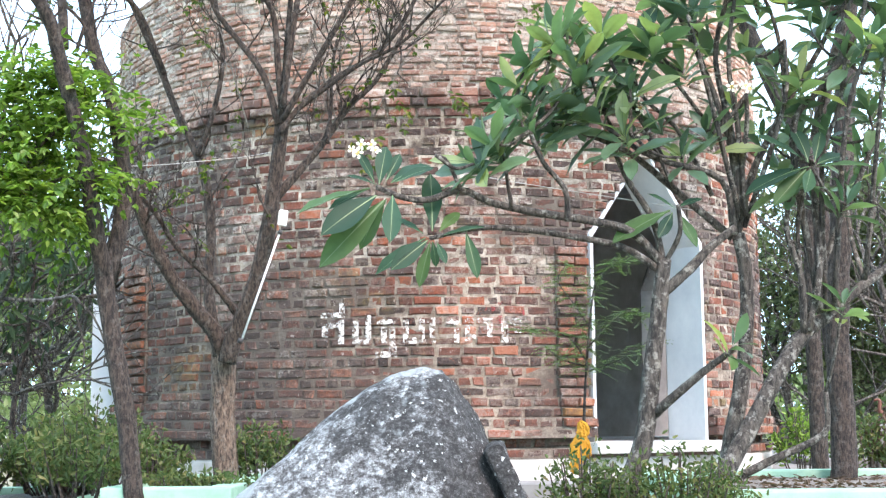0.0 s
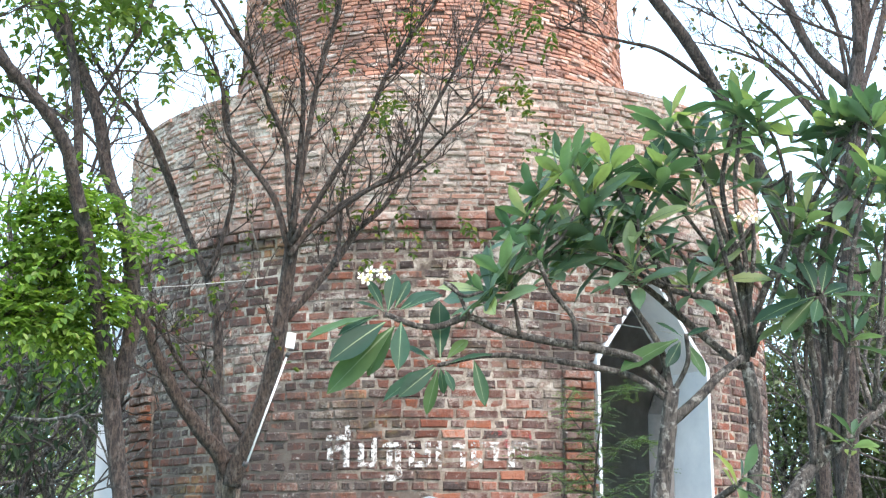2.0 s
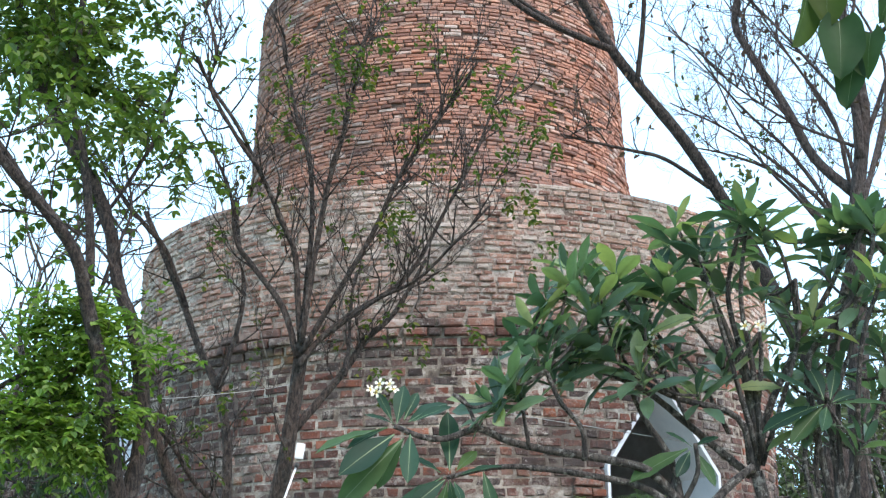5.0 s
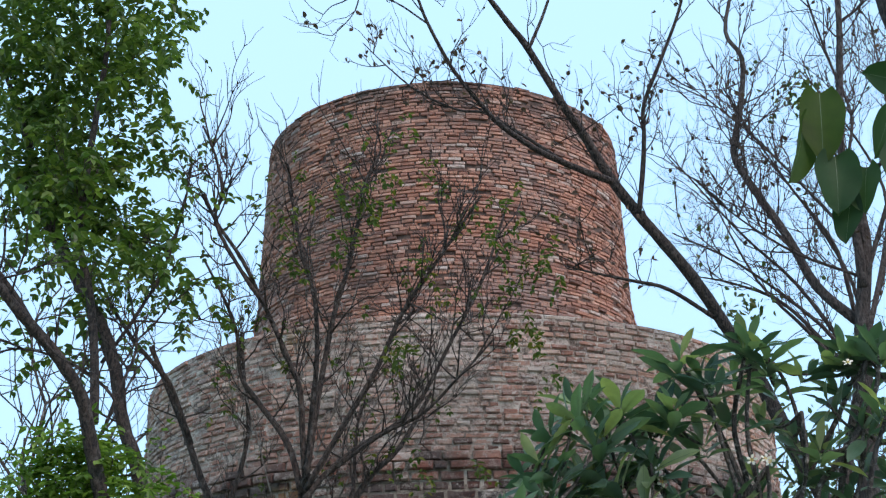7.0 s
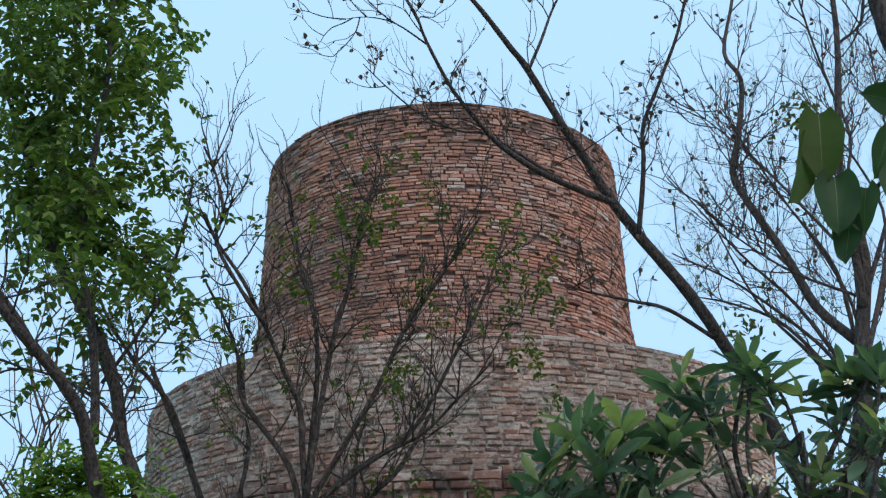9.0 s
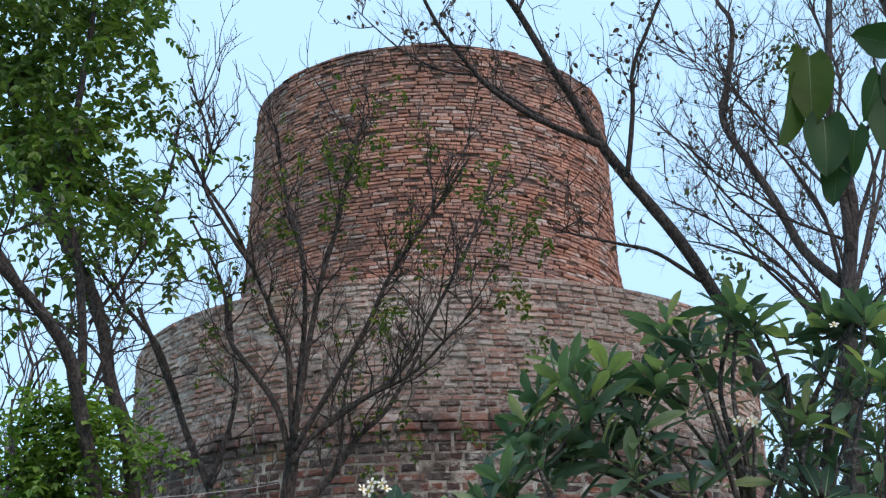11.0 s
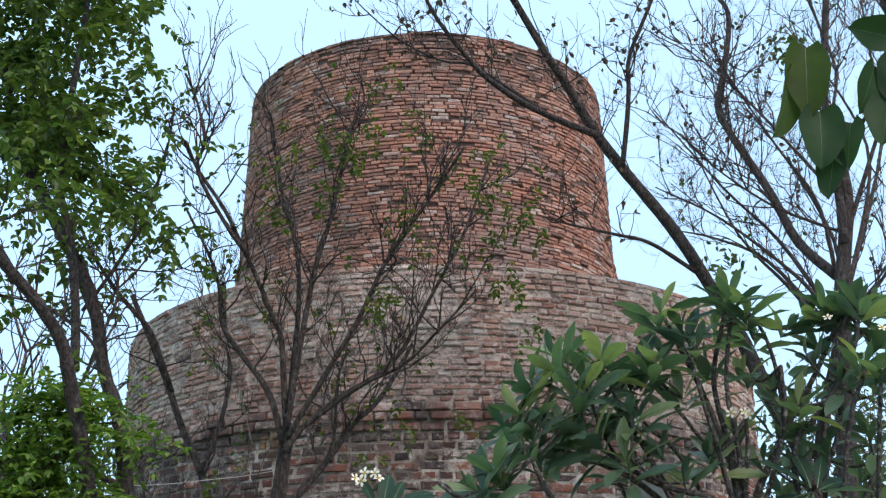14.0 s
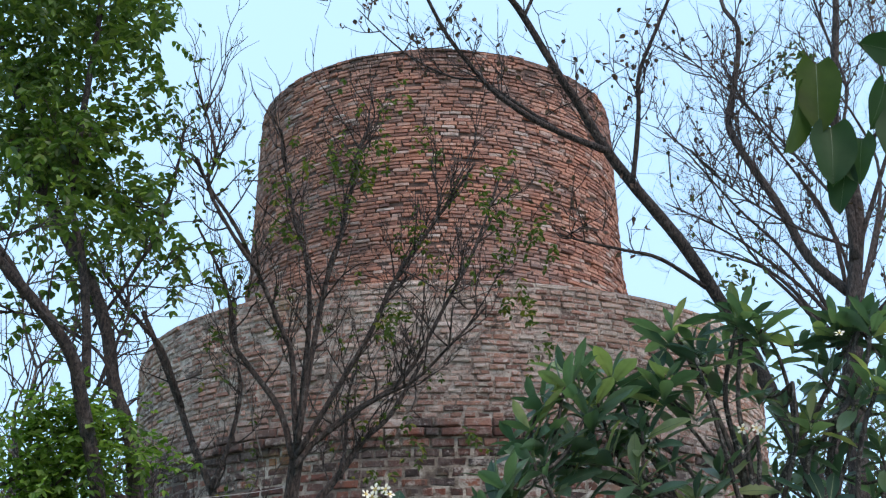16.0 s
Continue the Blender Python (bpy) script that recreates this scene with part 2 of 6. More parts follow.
BARK_FISSURED = bark_mat("fissured_bark", (0.05, 0.035, 0.028), (0.22, 0.155, 0.115), 0.35)
BARK_GREY = bark_mat("grey_bark", (0.026, 0.022, 0.02), (0.105, 0.09, 0.076), 0.75, 18)
TWIG = bark_mat("twig_bark", (0.036, 0.028, 0.025), (0.105, 0.08, 0.069), 0.2)
PALE_TWIG = bark_mat("dry_pale_twig", (0.16, 0.13, 0.11), (0.34, 0.29, 0.245), 0.3)
LEAF_BIG = leaf_mat("frangipani_leaf", [(0.0, (0.05, 0.10, 0.072)), (0.5, (0.105, 0.19, 0.13)), (0.85, (0.18, 0.275, 0.16)), (1.0, (0.38, 0.43, 0.19))], 0.30, "object", 0.36)
# Frangipani leaf again, darkened in colour to offset strong light on turned blades.
LEAF_DIMMED = leaf_mat("dimmed_frangipani_leaf", [(0.0, (0.022, 0.06, 0.042)), (0.6, (0.042, 0.10, 0.062)), (0.9, (0.08, 0.15, 0.06)), (1.0, (0.15, 0.22, 0.06))], 0.5, "object", 0.3)
LEAF_HEART = leaf_mat("heart_leaf", [(0.0, (0.022, 0.055, 0.022)), (0.6, (0.035, 0.085, 0.032)), (1.0, (0.06, 0.095, 0.014))], 0.55, "object", 0.35)
RIB = plain_mat("pale_leaf_rib", (0.085, 0.16, 0.065), (0.13, 0.21, 0.085), 20, 0.5)
LEAF_BRIGHT = leaf_mat("fresh_green_leaf", [(0.0, (0.05, 0.105, 0.02)), (0.5, (0.14, 0.26, 0.05)), (1.0, (0.32, 0.45, 0.11))], 0.45, "island", 0.48)
LEAF_DARK = leaf_mat("dark_green_leaf", [(0.0, (0.045, 0.09, 0.022)), (0.6, (0.10, 0.18, 0.038)), (1.0, (0.22, 0.30, 0.07))], 0.45, "island", 0.4)
LEAF_SHRUB = leaf_mat("shrub_leaf", [(0.0, (0.05, 0.085, 0.035)), (0.6, (0.10, 0.15, 0.06)), (0.9, (0.17, 0.19, 0.08)), (1.0, (0.28, 0.24, 0.12))], 0.5, "island", 0.3)
LEAF_DRY = leaf_mat("sparse_leaf", [(0.0, (0.06, 0.10, 0.03)), (0.7, (0.10, 0.145, 0.04)), (1.0, (0.26, 0.23, 0.05))], 0.5, "island", 0.4)
LEAF_BROWN = leaf_mat("dry_brown_leaf", [(0.0, (0.07, 0.05, 0.04)), (1.0, (0.18, 0.12, 0.09))], 0.7, "island", 0.2)
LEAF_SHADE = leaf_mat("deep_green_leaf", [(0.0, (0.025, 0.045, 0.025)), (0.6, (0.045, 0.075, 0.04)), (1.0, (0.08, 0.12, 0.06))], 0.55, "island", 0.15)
# Haze of the distance is put into these two greens as paler, greyer colour.
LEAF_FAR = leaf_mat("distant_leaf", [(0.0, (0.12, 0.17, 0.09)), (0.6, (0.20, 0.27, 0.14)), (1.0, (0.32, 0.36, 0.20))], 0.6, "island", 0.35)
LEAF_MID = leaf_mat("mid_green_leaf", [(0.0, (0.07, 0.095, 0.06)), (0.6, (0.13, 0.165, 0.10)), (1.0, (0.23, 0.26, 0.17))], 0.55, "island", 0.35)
PETAL = plain_mat("cream_petal", (0.80, 0.74, 0.52), (0.88, 0.85, 0.74), 30, 0.5, 0.05)
PETAL_EYE = plain_mat("yellow_petal_centre", (0.80, 0.55, 0.08), (0.85, 0.65, 0.15), 30, 0.5, 0.05)
WHITE_PLASTIC = plain_mat("white_plastic", (0.80, 0.82, 0.82), (0.86, 0.88, 0.88), 8, 0.35, 0.02)
BLACK_PLASTIC = plain_mat("black_plastic", (0.03, 0.03, 0.03), (0.06, 0.06, 0.06), 8, 0.5, 0.02)
STRING = plain_mat("pale_cord", (0.45, 0.43, 0.40), (0.6, 0.58, 0.55), 30, 0.8)
ORANGE_CLOTH = plain_mat("orange_cloth", (0.62, 0.24, 0.015), (0.78, 0.36, 0.03), 12, 0.8, 0.3)
RED_CLAY = plain_mat("red_clay", (0.12, 0.045, 0.03), (0.19, 0.07, 0.045), 12, 0.7, 0.3)
PAINT_WHITE = worn_paint("worn_white_paint", (0.74, 0.70, 0.65), 0.495)
PAINT_RED = worn_paint("worn_red_paint", (0.36, 0.07, 0.07), 0.43)


# ---------------------------------------------------------------- mesh helpers
def mesh_ob(name, verts, faces, material, parent=None, smooth=False, label="", kind="", mats=None, mat_idx=None):
    me = bpy.data.meshes.new(name)
    me.from_pydata([tuple(v) for v in verts], [], faces)
    me.materials.append(material)
    for extra in mats or ():
        me.materials.append(extra)
    if mat_idx is not None:
        me.polygons.foreach_set("material_index", mat_idx)
    if smooth:
        me.polygons.foreach_set("use_smooth", [True] * len(me.polygons))
    me.update()
    ob = new(name, me)
    if parent:
        ob.parent = parent
    return tagged(ob, label, kind=kind)


def part(name, bm, material, parent, label="", smooth=False):
    me = bpy.data.meshes.new(name)
    bm.to_mesh(me)
    bm.free()
    me.materials.append(material)
    if smooth:
        me.polygons.foreach_set("use_smooth", [True] * len(me.polygons))
    ob = new(name, me)
    ob.parent = parent
    return tagged(ob, label)


def thing(name, label, category, group="", kind="", at=(0, 0, 0)):
    ob = new(name)
    ob.location = at
    return tagged(ob, label, category, group, kind)


def box(bm, lo, hi, bevel=0.0):
    ctr = [(a + b) / 2 for a, b in zip(lo, hi)]
    size = [b - a for a, b in zip(lo, hi)]
    made = bmesh.ops.create_cube(bm, size=1, matrix=Matrix.LocRotScale(ctr, None, size))
    if bevel:
        edges = list({e for v in made["verts"] for e in v.link_edges})
        bmesh.ops.bevel(bm, geom=edges, offset=bevel, segments=2, affect="EDGES", profile=0.6)


rng = random.Random(7)


def smooth_path(pts, steps=4):
    """A Catmull-Rom line through the points."""
    P = [Vector(p) for p in pts]
    P = [P[0] * 2 - P[1]] + P + [P[-1] * 2 - P[-2]]
    out = []
    for i in range(1, len(P) - 2):
        for s in range(steps):
            t = s / steps
            a, b, c, d = P[i - 1:i + 3]
            out.append(0.5 * (2 * b + (c - a) * t + (2 * a - 5 * b + 4 * c - d) * t * t + (3 * b - a - 3 * c + d) * t ** 3))
    out.append(P[-2])
    return out


class Tubes:
    """Collects tapered round limbs into one mesh."""

    def __init__(self):
        self.v, self.f = [], []

    def add(self, pts, r0, r1, sides=8, knots=0.0, power=1.0, steps=4):
        line = smooth_path(pts, steps) if len(pts) > 2 else [Vector(p) for p in pts]
        n = len(line)
        base = len(self.v)
        ref = Vector((0.3, 1, 0.2)).normalized()
        for i, p in enumerate(line):
            d = (line[min(i + 1, n - 1)] - line[max(i - 1, 0)])
            d = d.normalized() if d.length > 1e-6 else Vector((0, 0, 1))
            u = d.cross(ref)
            u = u.normalized() if u.length > 1e-3 else d.orthogonal().normalized()
            w = d.cross(u)
            r = r0 + (r1 - r0) * (i / (n - 1)) ** power
            for k in range(sides):
                a = 2 * math.pi * k / sides
                rr = r * (1 + knots * (rng.random() - 0.5) * 2)
                self.v.append(p + (u * math.cos(a) + w * math.sin(a)) * rr)
        for i in range(n - 1):
            for k in range(sides):
                a, b = base + i * sides + k, base + i * sides + (k + 1) % sides
                self.f.append((a, b, b + sides, a + sides))
        self.f.append(tuple(base + (n - 1) * sides + k for k in range(sides)))
        self.f.append(tuple(base + k for k in reversed(range(sides))))
        return line

    def twigs(self, start, way, length, r, depth, spread=0.7, tips=None, up=0.15, bend=0.25):
        """A bare twig that forks again and again."""
        pts = [Vector(start)]
        d = Vector(way).normalized()
        for i in range(3):
            d = (d + Vector((rng.gauss(0, bend), rng.gauss(0, bend), rng.gauss(0, bend) + up * 0.5))).normalized()
            pts.append(pts[-1] + d * length / 3)
        self.add(pts, r, r * 0.55, 4 if depth < 2 else 5, steps=2)
        if tips is not None:
            tips.extend(pts[1:])
        if depth > 0:
            for k in range(rng.choice((2, 3, 3))):
                q = pts[rng.choice((1, 2, 3, 3))]
                nd = (d + Vector((rng.gauss(0, spread), rng.gauss(0, spread), rng.gauss(0, spread) + up))).normalized()
                self.twigs(q, nd, length * rng.uniform(0.55, 0.85), r * 0.6, depth - 1, spread, tips, up, bend)

    def make(self, name, material, parent, label="", kind=""):
        return mesh_ob(name, self.v, self.f, material, parent, True, label, kind)


class Leaves:
    """Collects small folded leaves into one mesh."""

    def __init__(self):
        self.v, self.f = [], []

    def leaf(self, p, d, n, length, width, fold=0.25):
        p, d = Vector(p), Vector(d).normalized()
        s = d.cross(Vector(n))
        s = s.normalized() if s.length > 1e-4 else d.orthogonal().normalized()
        nn = s.cross(d)
        b = len(self.v)
        tip = p + d * length - nn * length * 0.12
        m1, m2 = p + d * length * 0.30 - nn * fold * width * 0.5, p + d * length * 0.68 - nn * (fold * width * 0.4 + length * 0.05)
        w1, w2, lift = s * width * 0.50, s * width * 0.42, nn * fold * width
        self.v += [p, m1 + w1 + lift, m2 + w2 + lift, tip, m2 - w2 + lift, m1 - w1 + lift, m1, m2]
        self.f += [(b, b + 1, b + 6), (b + 1, b + 2, b + 7, b + 6), (b + 2, b + 3, b + 7), (b, b + 6, b + 5), (b + 6, b + 7, b + 4, b + 5), (b + 7, b + 3, b + 4)]

    def spray(self, p, d, length, pairs, size, droop=0.5):
        """A compound leaf: pairs of leaflets along a drooping stalk."""
        q, d = Vector(p), Vector(d).normalized()
        for i in range(pairs):
            d = (d + Vector((0, 0, -droop / pairs))).normalized()
            q = q + d * length / pairs
            s = d.cross(Vector((0, 0, 1)))
            s = s.normalized() if s.length > 1e-3 else Vector((1, 0, 0))
            for k in (-1, 1):
                ld = s * k + d * 0.45 + Vector((rng.gauss(0, 0.2), rng.gauss(0, 0.2), -0.25 + rng.gauss(0, 0.25)))
                self.leaf(q, ld, Vector((rng.gauss(0, 0.4), rng.gauss(0, 0.4), 1)), size * rng.uniform(0.75, 1.2), size * 0.58)
        self.leaf(q, d, (0, 0, 1), size, size * 0.5)

    def make(self, name, material, parent, label="", kind="stuff"):
        return mesh_ob(name, self.v, self.f, material, parent, False, label, kind)


def rand_dir(up=0.0):
    return Vector((rng.gauss(0, 1), rng.gauss(0, 1), rng.gauss(0, 1) + up)).normalized()


# ---------------------------------------------------------------- ground
def ground():
    n, v, f = 48, [], []
    rings = [0.0, 1.5, 3, 5, 8, 12, 18, 27, 40, 60, 90, 150, 260, 450, 900, 2500]
    for r in rings[1:]:
        for k in range(n):
            a = 2 * math.pi * k / n
            x, y = r * math.sin(a), 8 + r * math.cos(a)
            v.append((x, y, 0.05 * noise.noise((x * 0.15, y * 0.15, 0)) if r < 200 else 0))
    v.append((0, 8, 0))
    for k in range(n):
        f.append((len(v) - 1, (k + 1) % n, k))
        for i in range(len(rings) - 2):
            a, b = i * n + k, i * n + (k + 1) % n
            f.append((a, b, b + n, a + n))
    tagged(mesh_ob("ground", v, f, GRASS_GROUND, smooth=True), "dry sparse grass and bare earth ground", "ground", kind="structure")


ground()

# ---------------------------------------------------------------- tower
AX, DC = -0.06, 12.85              # the tower's axis
R_LOW, R_RIM = 3.02, 3.03
Z_FOOT = EYE - 0.345               # foot of the brickwork
Z_RIM = EYE + 3.535
Z_TOP = EYE + 6.29
Z_STRING = EYE + 2.20
DOORS = (33.5, 112.0, -84.0)       # bearing of the three openings, from the side towards the viewer
DOOR_HALF, DOOR_FLOOR, DOOR_SPRING, DOOR_APEX = 0.555, EYE - 0.235, EYE + 1.32, EYE + 2.03
WALL = 0.39


def polar(phi, r, z, ax=AX):
    return Vector((ax + r * math.sin(phi), DC - r * math.cos(phi), z))


def door_half(z):
    if z < DOOR_FLOOR - 0.02 or z > DOOR_APEX:
        return 0.0
    if z < DOOR_SPRING:
        return DOOR_HALF
    return DOOR_HALF * (DOOR_APEX - z) / (DOOR_APEX - DOOR_SPRING)


def gaps(z, r, margin=0.03):
    """The openings' stretches of bearing at a height, in radians."""
    out = []
    for d in DOORS:
        h = door_half(z)
        if h > 0.02:
            a = math.asin((h + margin) / r)
            out.append((radians(d) - a, radians(d) + a))
    return out


def cut(a, b, spans):
    """What is left of the stretch a..b outside the spans."""
    left = [(a, b)]
    for lo, hi in spans:
        nxt = []
        for p, q in left:
            if q <= lo or p >= hi:
                nxt.append((p, q))
            else:
                if p < lo:
                    nxt.append((p, lo))
                if q > hi:
                    nxt.append((hi, q))
        left = nxt
    return [(p, q) for p, q in left if q - p > 0.006]


def waver(phi, z, amount):
    """How far a course wanders up or down at a bearing."""
    return amount * (noise.noise((phi * 5.0, z * 1.4, 3.0)) + 0.5 * noise.noise((phi * 17.0, z * 4.0, 8.0)))


def brick_block(a, b, z0, z1, r_in, r_out, ax, bev=0.010, wob=0.0085, wave=0.008):
    """Verts and faces of one worn brick between two bearings."""
    v = []
    lift = waver((a + b) / 2, z0, wave)
    z0, z1 = z0 + lift, z1 + lift
    rr = r_out
    da = bev / rr
    for rad, ea, ez in ((r_in, 0, 0), (rr - bev, 0, 0), (rr, da, bev * 0.8)):
        for ph, z in ((a + ea, z0 + ez), (b - ea, z0 + ez), (b - ea, z1 - ez), (a + ea, z1 - ez)):
            j = wob if rad > r_in else 0
            v.append(polar(ph + rng.uniform(-j, j) / rr, rad + rng.uniform(-j, j) * 0.7, z + rng.uniform(-j, j) * 0.6, ax))
    f = [(8, 9, 10, 11)]
    for lvl in (0, 4):
        for k in range(4):
            f.append((lvl + k, lvl + (k + 1) % 4, lvl + 4 + (k + 1) % 4, lvl + 4 + k))
    return v, f


FRONT = []          # courses of the near face, whose bricks become parts of their own


def profile(z):
    """How far the lower drum's courses stand out, by height over the eye."""
    h = z - EYE
    if h < -0.27:
        return 0.06
    if h < -0.185:
        return -0.03
    if h < -0.105:
        return 0.12
    if h < -0.03:
        return 0.085
    if h < 0.045:
        return 0.055
    if h < 0.12:
        return 0.04
    if 2.20 <= h < 2.42:
        return (0.02, 0.045, 0.03)[min(2, int((h - 2.20) / 0.074))]
    return 0.0


def lower_radius(z):
    t = (z - Z_FOOT) / (Z_RIM - Z_FOOT)
    return R_LOW + (R_RIM - R_LOW) * t


PILASTERS = [(radians(17.3), radians(22.0)), (radians(-59.5), radians(-52.0))]


def build_tower():
    tower = thing("brick_tower", "round weathered red-brick tower of two stepped drums", "tower", at=(AX, DC, Z_FOOT))
    inv = Matrix.Translation((-AX, -DC, -Z_FOOT))
    V, F, CV, CF, PV, PF = [], [], [], [], [], []

    def put(vv, ff, tv, tf):
        b = len(tv)
        tv.extend(inv @ p for p in vv)
        tf.extend(tuple(i + b for i in q) for q in ff)

    z_split = Z_STRING + 0.225
    n1, n2 = round((z_split - Z_FOOT) / 0.0742), round((Z_RIM - z_split) / 0.049)
    levels = [Z_FOOT + (z_split - Z_FOOT) * i / n1 for i in range(n1)] + [z_split + (Z_RIM - z_split) * i / n2 for i in range(n2 + 1)]
    for c, (z0, z1) in enumerate(zip(levels[:-1], levels[1:])):
        zm = (z0 + z1) / 2
        r = lower_radius(zm)
        out = profile(zm)
        spans = gaps(zm, r)
        has_pil = -0.10 < zm - EYE < 1.22
        brick_spans = spans + PILASTERS if has_pil else spans
        # mortar core of this course, front and back
        for p, q in cut(-math.pi, math.pi, gaps(zm, r, 0.085)):
            k = max(1, int((q - p) / radians(3)))
            for i in range(k):
                a, b = p + (q - p) * i / k, p + (q - p) * (i + 1) / k
                ro, ri = r - (0.009 if zm > z_split else 0.004) + (out if zm < EYE + 1 else 0.2 * out), r - 0.2
                put([polar(a, ri, z0), polar(b, ri, z0), polar(b, ro, z0), polar(a, ro, z0), polar(a, ri, z1), polar(b, ri, z1), polar(b, ro, z1), polar(a, ro, z1)],
                    [(3, 2, 6, 7), (0, 3, 7, 4), (2, 1, 5, 6), (4, 7, 6, 5), (0, 1, 2, 3)], CV, CF)
        if has_pil:
            for lo, hi in PILASTERS:
                mid = lo + (hi - lo) * (0.55 if c % 2 else 0.95)
                for a, b in ((lo, mid - 0.004), (mid, hi)):
                    if b - a > 0.03:
                        vv, ff = brick_block(a, b, z0 + 0.009, z1 - 0.010, r - 0.04, r + out + 0.060 + rng.uniform(-0.008, 0.008), AX)
                        put(vv, ff, PV, PF)
                ro = r + 0.018 + out
                put([polar(lo, r - 0.05, z0), polar(hi, r - 0.05, z0), polar(hi, ro, z0), polar(lo, ro, z0), polar(lo, r - 0.05, z1), polar(hi, r - 0.05, z1), polar(hi, ro, z1), polar(lo, ro, z1)],
                    [(3, 2, 6, 7), (0, 3, 7, 4), (2, 1, 5, 6), (4, 7, 6, 5)], CV, CF)
        fine = zm > z_split
        header = (c % 2 == 1)
        unit = 0.112 if header else 0.205
        if fine:
            unit = rng.choice((0.11, 0.125, 0.15))
        ph = -math.pi + rng.random() * unit / r
        end = ph + 2 * math.pi - 0.004
        while ph < end:
            L = unit * rng.uniform(0.88, 1.12)
            if rng.random() < 0.16:
                L *= 0.55 if not header else 1.8
            nx = min(ph + L / r, end)
            j = rng.uniform(0.013, 0.026)
            for a, b in cut(ph, nx - j / r, brick_spans):
                ro = r + out + (rng.uniform(-0.010, 0.014) if fine else rng.uniform(-0.003, 0.010))
                dz = rng.uniform(0.009, 0.020) if fine else rng.uniform(0.010, 0.019)
                near = -0.40 < a and b < 0.30 and 0.12 < zm - EYE < 0.88
                vv, ff = brick_block(a, b, z0 + dz * 0.5, z1 - dz * 0.5, r - 0.06, ro, AX, *((0.007, 0.007) if fine else (0.010, 0.0085)))
                if near and len(FRONT) < 300:
                    FRONT.append((vv, ff))
                else:
                    put(vv, ff, V, F)
            nx = max(nx, ph + 0.01)
            ph = nx
    # the flat top of the lower drum
    for k in range(72):
        a, b = 2 * math.pi * k / 72, 2 * math.pi * (k + 1) / 72
        put([polar(a, R_RIM - 0.01, Z_RIM - 0.012), polar(b, R_RIM - 0.01, Z_RIM - 0.012), polar(b, 1.3, Z_RIM + 0.1), polar(a, 1.3, Z_RIM + 0.1)], [(0, 1, 2, 3)], CV, CF)
    mesh_ob("mortar_core", CV, CF, MORTAR, tower, label="pale lime mortar between the bricks", kind="stuff")
    mesh_ob("lower_brickwork", V, F, BRICK, tower, label="weathered red bricks in alternating header and stretcher courses", kind="stuff")

    mesh_ob("pilaster_bricks", PV, PF, BRICK_FIRED, tower, label="orange mossy bricks of the pilasters", kind="stuff")

    # upper drum
    V, F, CV, CF = [], [], [], []
    H = 0.037
    z_base = Z_RIM - 0.02
    n = round((Z_TOP - z_base) / H)
    H = (Z_TOP - z_base) / n
    axt = -0.19
    for c in range(n):
        z0, z1 = z_base + c * H, z_base + (c + 1) * H
        t = (z0 - z_base) / (Z_TOP - z_base)
        r = 2.03 - 0.085 * min(1, t / 0.33) - 0.095 * t
        out = 0.02 if 0.28 < t < 0.31 else 0.0
        for i in range(90):
            a, b = 2 * math.pi * i / 90, 2 * math.pi * (i + 1) / 90
            ro, ri = r - 0.022, r - 0.25
            put([polar(a, ri, z0, axt), polar(b, ri, z0, axt), polar(b, ro, z0, axt), polar(a, ro, z0, axt), polar(a, ri, z1, axt), polar(b, ri, z1, axt), polar(b, ro, z1, axt), polar(a, ro, z1, axt)],
                [(3, 2, 6, 7), (1, 0, 4, 5)] + ([(4, 7, 6, 5)] if c == n - 1 else []), CV, CF)
        ph = -math.pi + rng.random() * 0.1
        end = ph + 2 * math.pi - 0.004
        unit = rng.choice((0.13, 0.145, 0.12, 0.165))
        while ph < end:
            nx = min(ph + unit * rng.uniform(0.65, 1.25) / r, end)
            ro = r + out + rng.uniform(-0.007, 0.007)
            if rng.random() < 0.07:
                ro -= rng.uniform(0.015, 0.035)
            dz = rng.uniform(0.005, 0.011)
            top = rng.uniform(0, 0.012) if c == n - 1 else 0
            vv, ff = brick_block(ph, nx - rng.uniform(0.006, 0.020) / r, z0 + dz * 0.5, z1 - dz * 0.5 - top, r - 0.06, ro, axt, 0.005, 0.0055, 0.014)
            if c == n - 1:
                ff = ff + [(3, 2, 6, 7)]
            put(vv, ff, V, F)
            nx = max(nx, ph + 0.01)
            ph = nx
    mesh_ob("upper_mortar_core", CV, CF, DARK_JOINT, tower, label="dark open joints of the upper drum", kind="stuff")
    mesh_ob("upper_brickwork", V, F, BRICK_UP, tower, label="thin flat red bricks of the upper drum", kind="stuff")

    # inside: plastered wall, floor, and an unseen ceiling added to keep the room dark
    V, F = [], []
    ri = R_LOW - WALL
    zs = [DOOR_FLOOR] + [DOOR_FLOOR + 0.06 * i for i in range(1, 45)]
    for z0, z1 in zip(zs[:-1], zs[1:]):
        for p, q in cut(-math.pi, math.pi, gaps((z0 + z1) / 2, ri, 0.0)):
            k = max(1, int((q - p) / radians(4)))
            for i in range(k):
                a, b = p + (q - p) * i / k, p + (q - p) * (i + 1) / k
                put([polar(a, ri, z0), polar(b, ri, z0), polar(b, ri, z1), polar(a, ri, z1)], [(1, 0, 3, 2)], V, F)
    mesh_ob("inner_wall", V, F, WHITEWASH, tower, label="grey plastered inner wall")
    V, F, V2, F2 = [], [], [], []
    for k in range(48):
        a, b = 2 * math.pi * k / 48, 2 * math.pi * (k + 1) / 48
        put([polar(a, ri + 0.2, DOOR_FLOOR), polar(b, ri + 0.2, DOOR_FLOOR), polar(0, 0, DOOR_FLOOR)], [(0, 1, 2)], V, F)
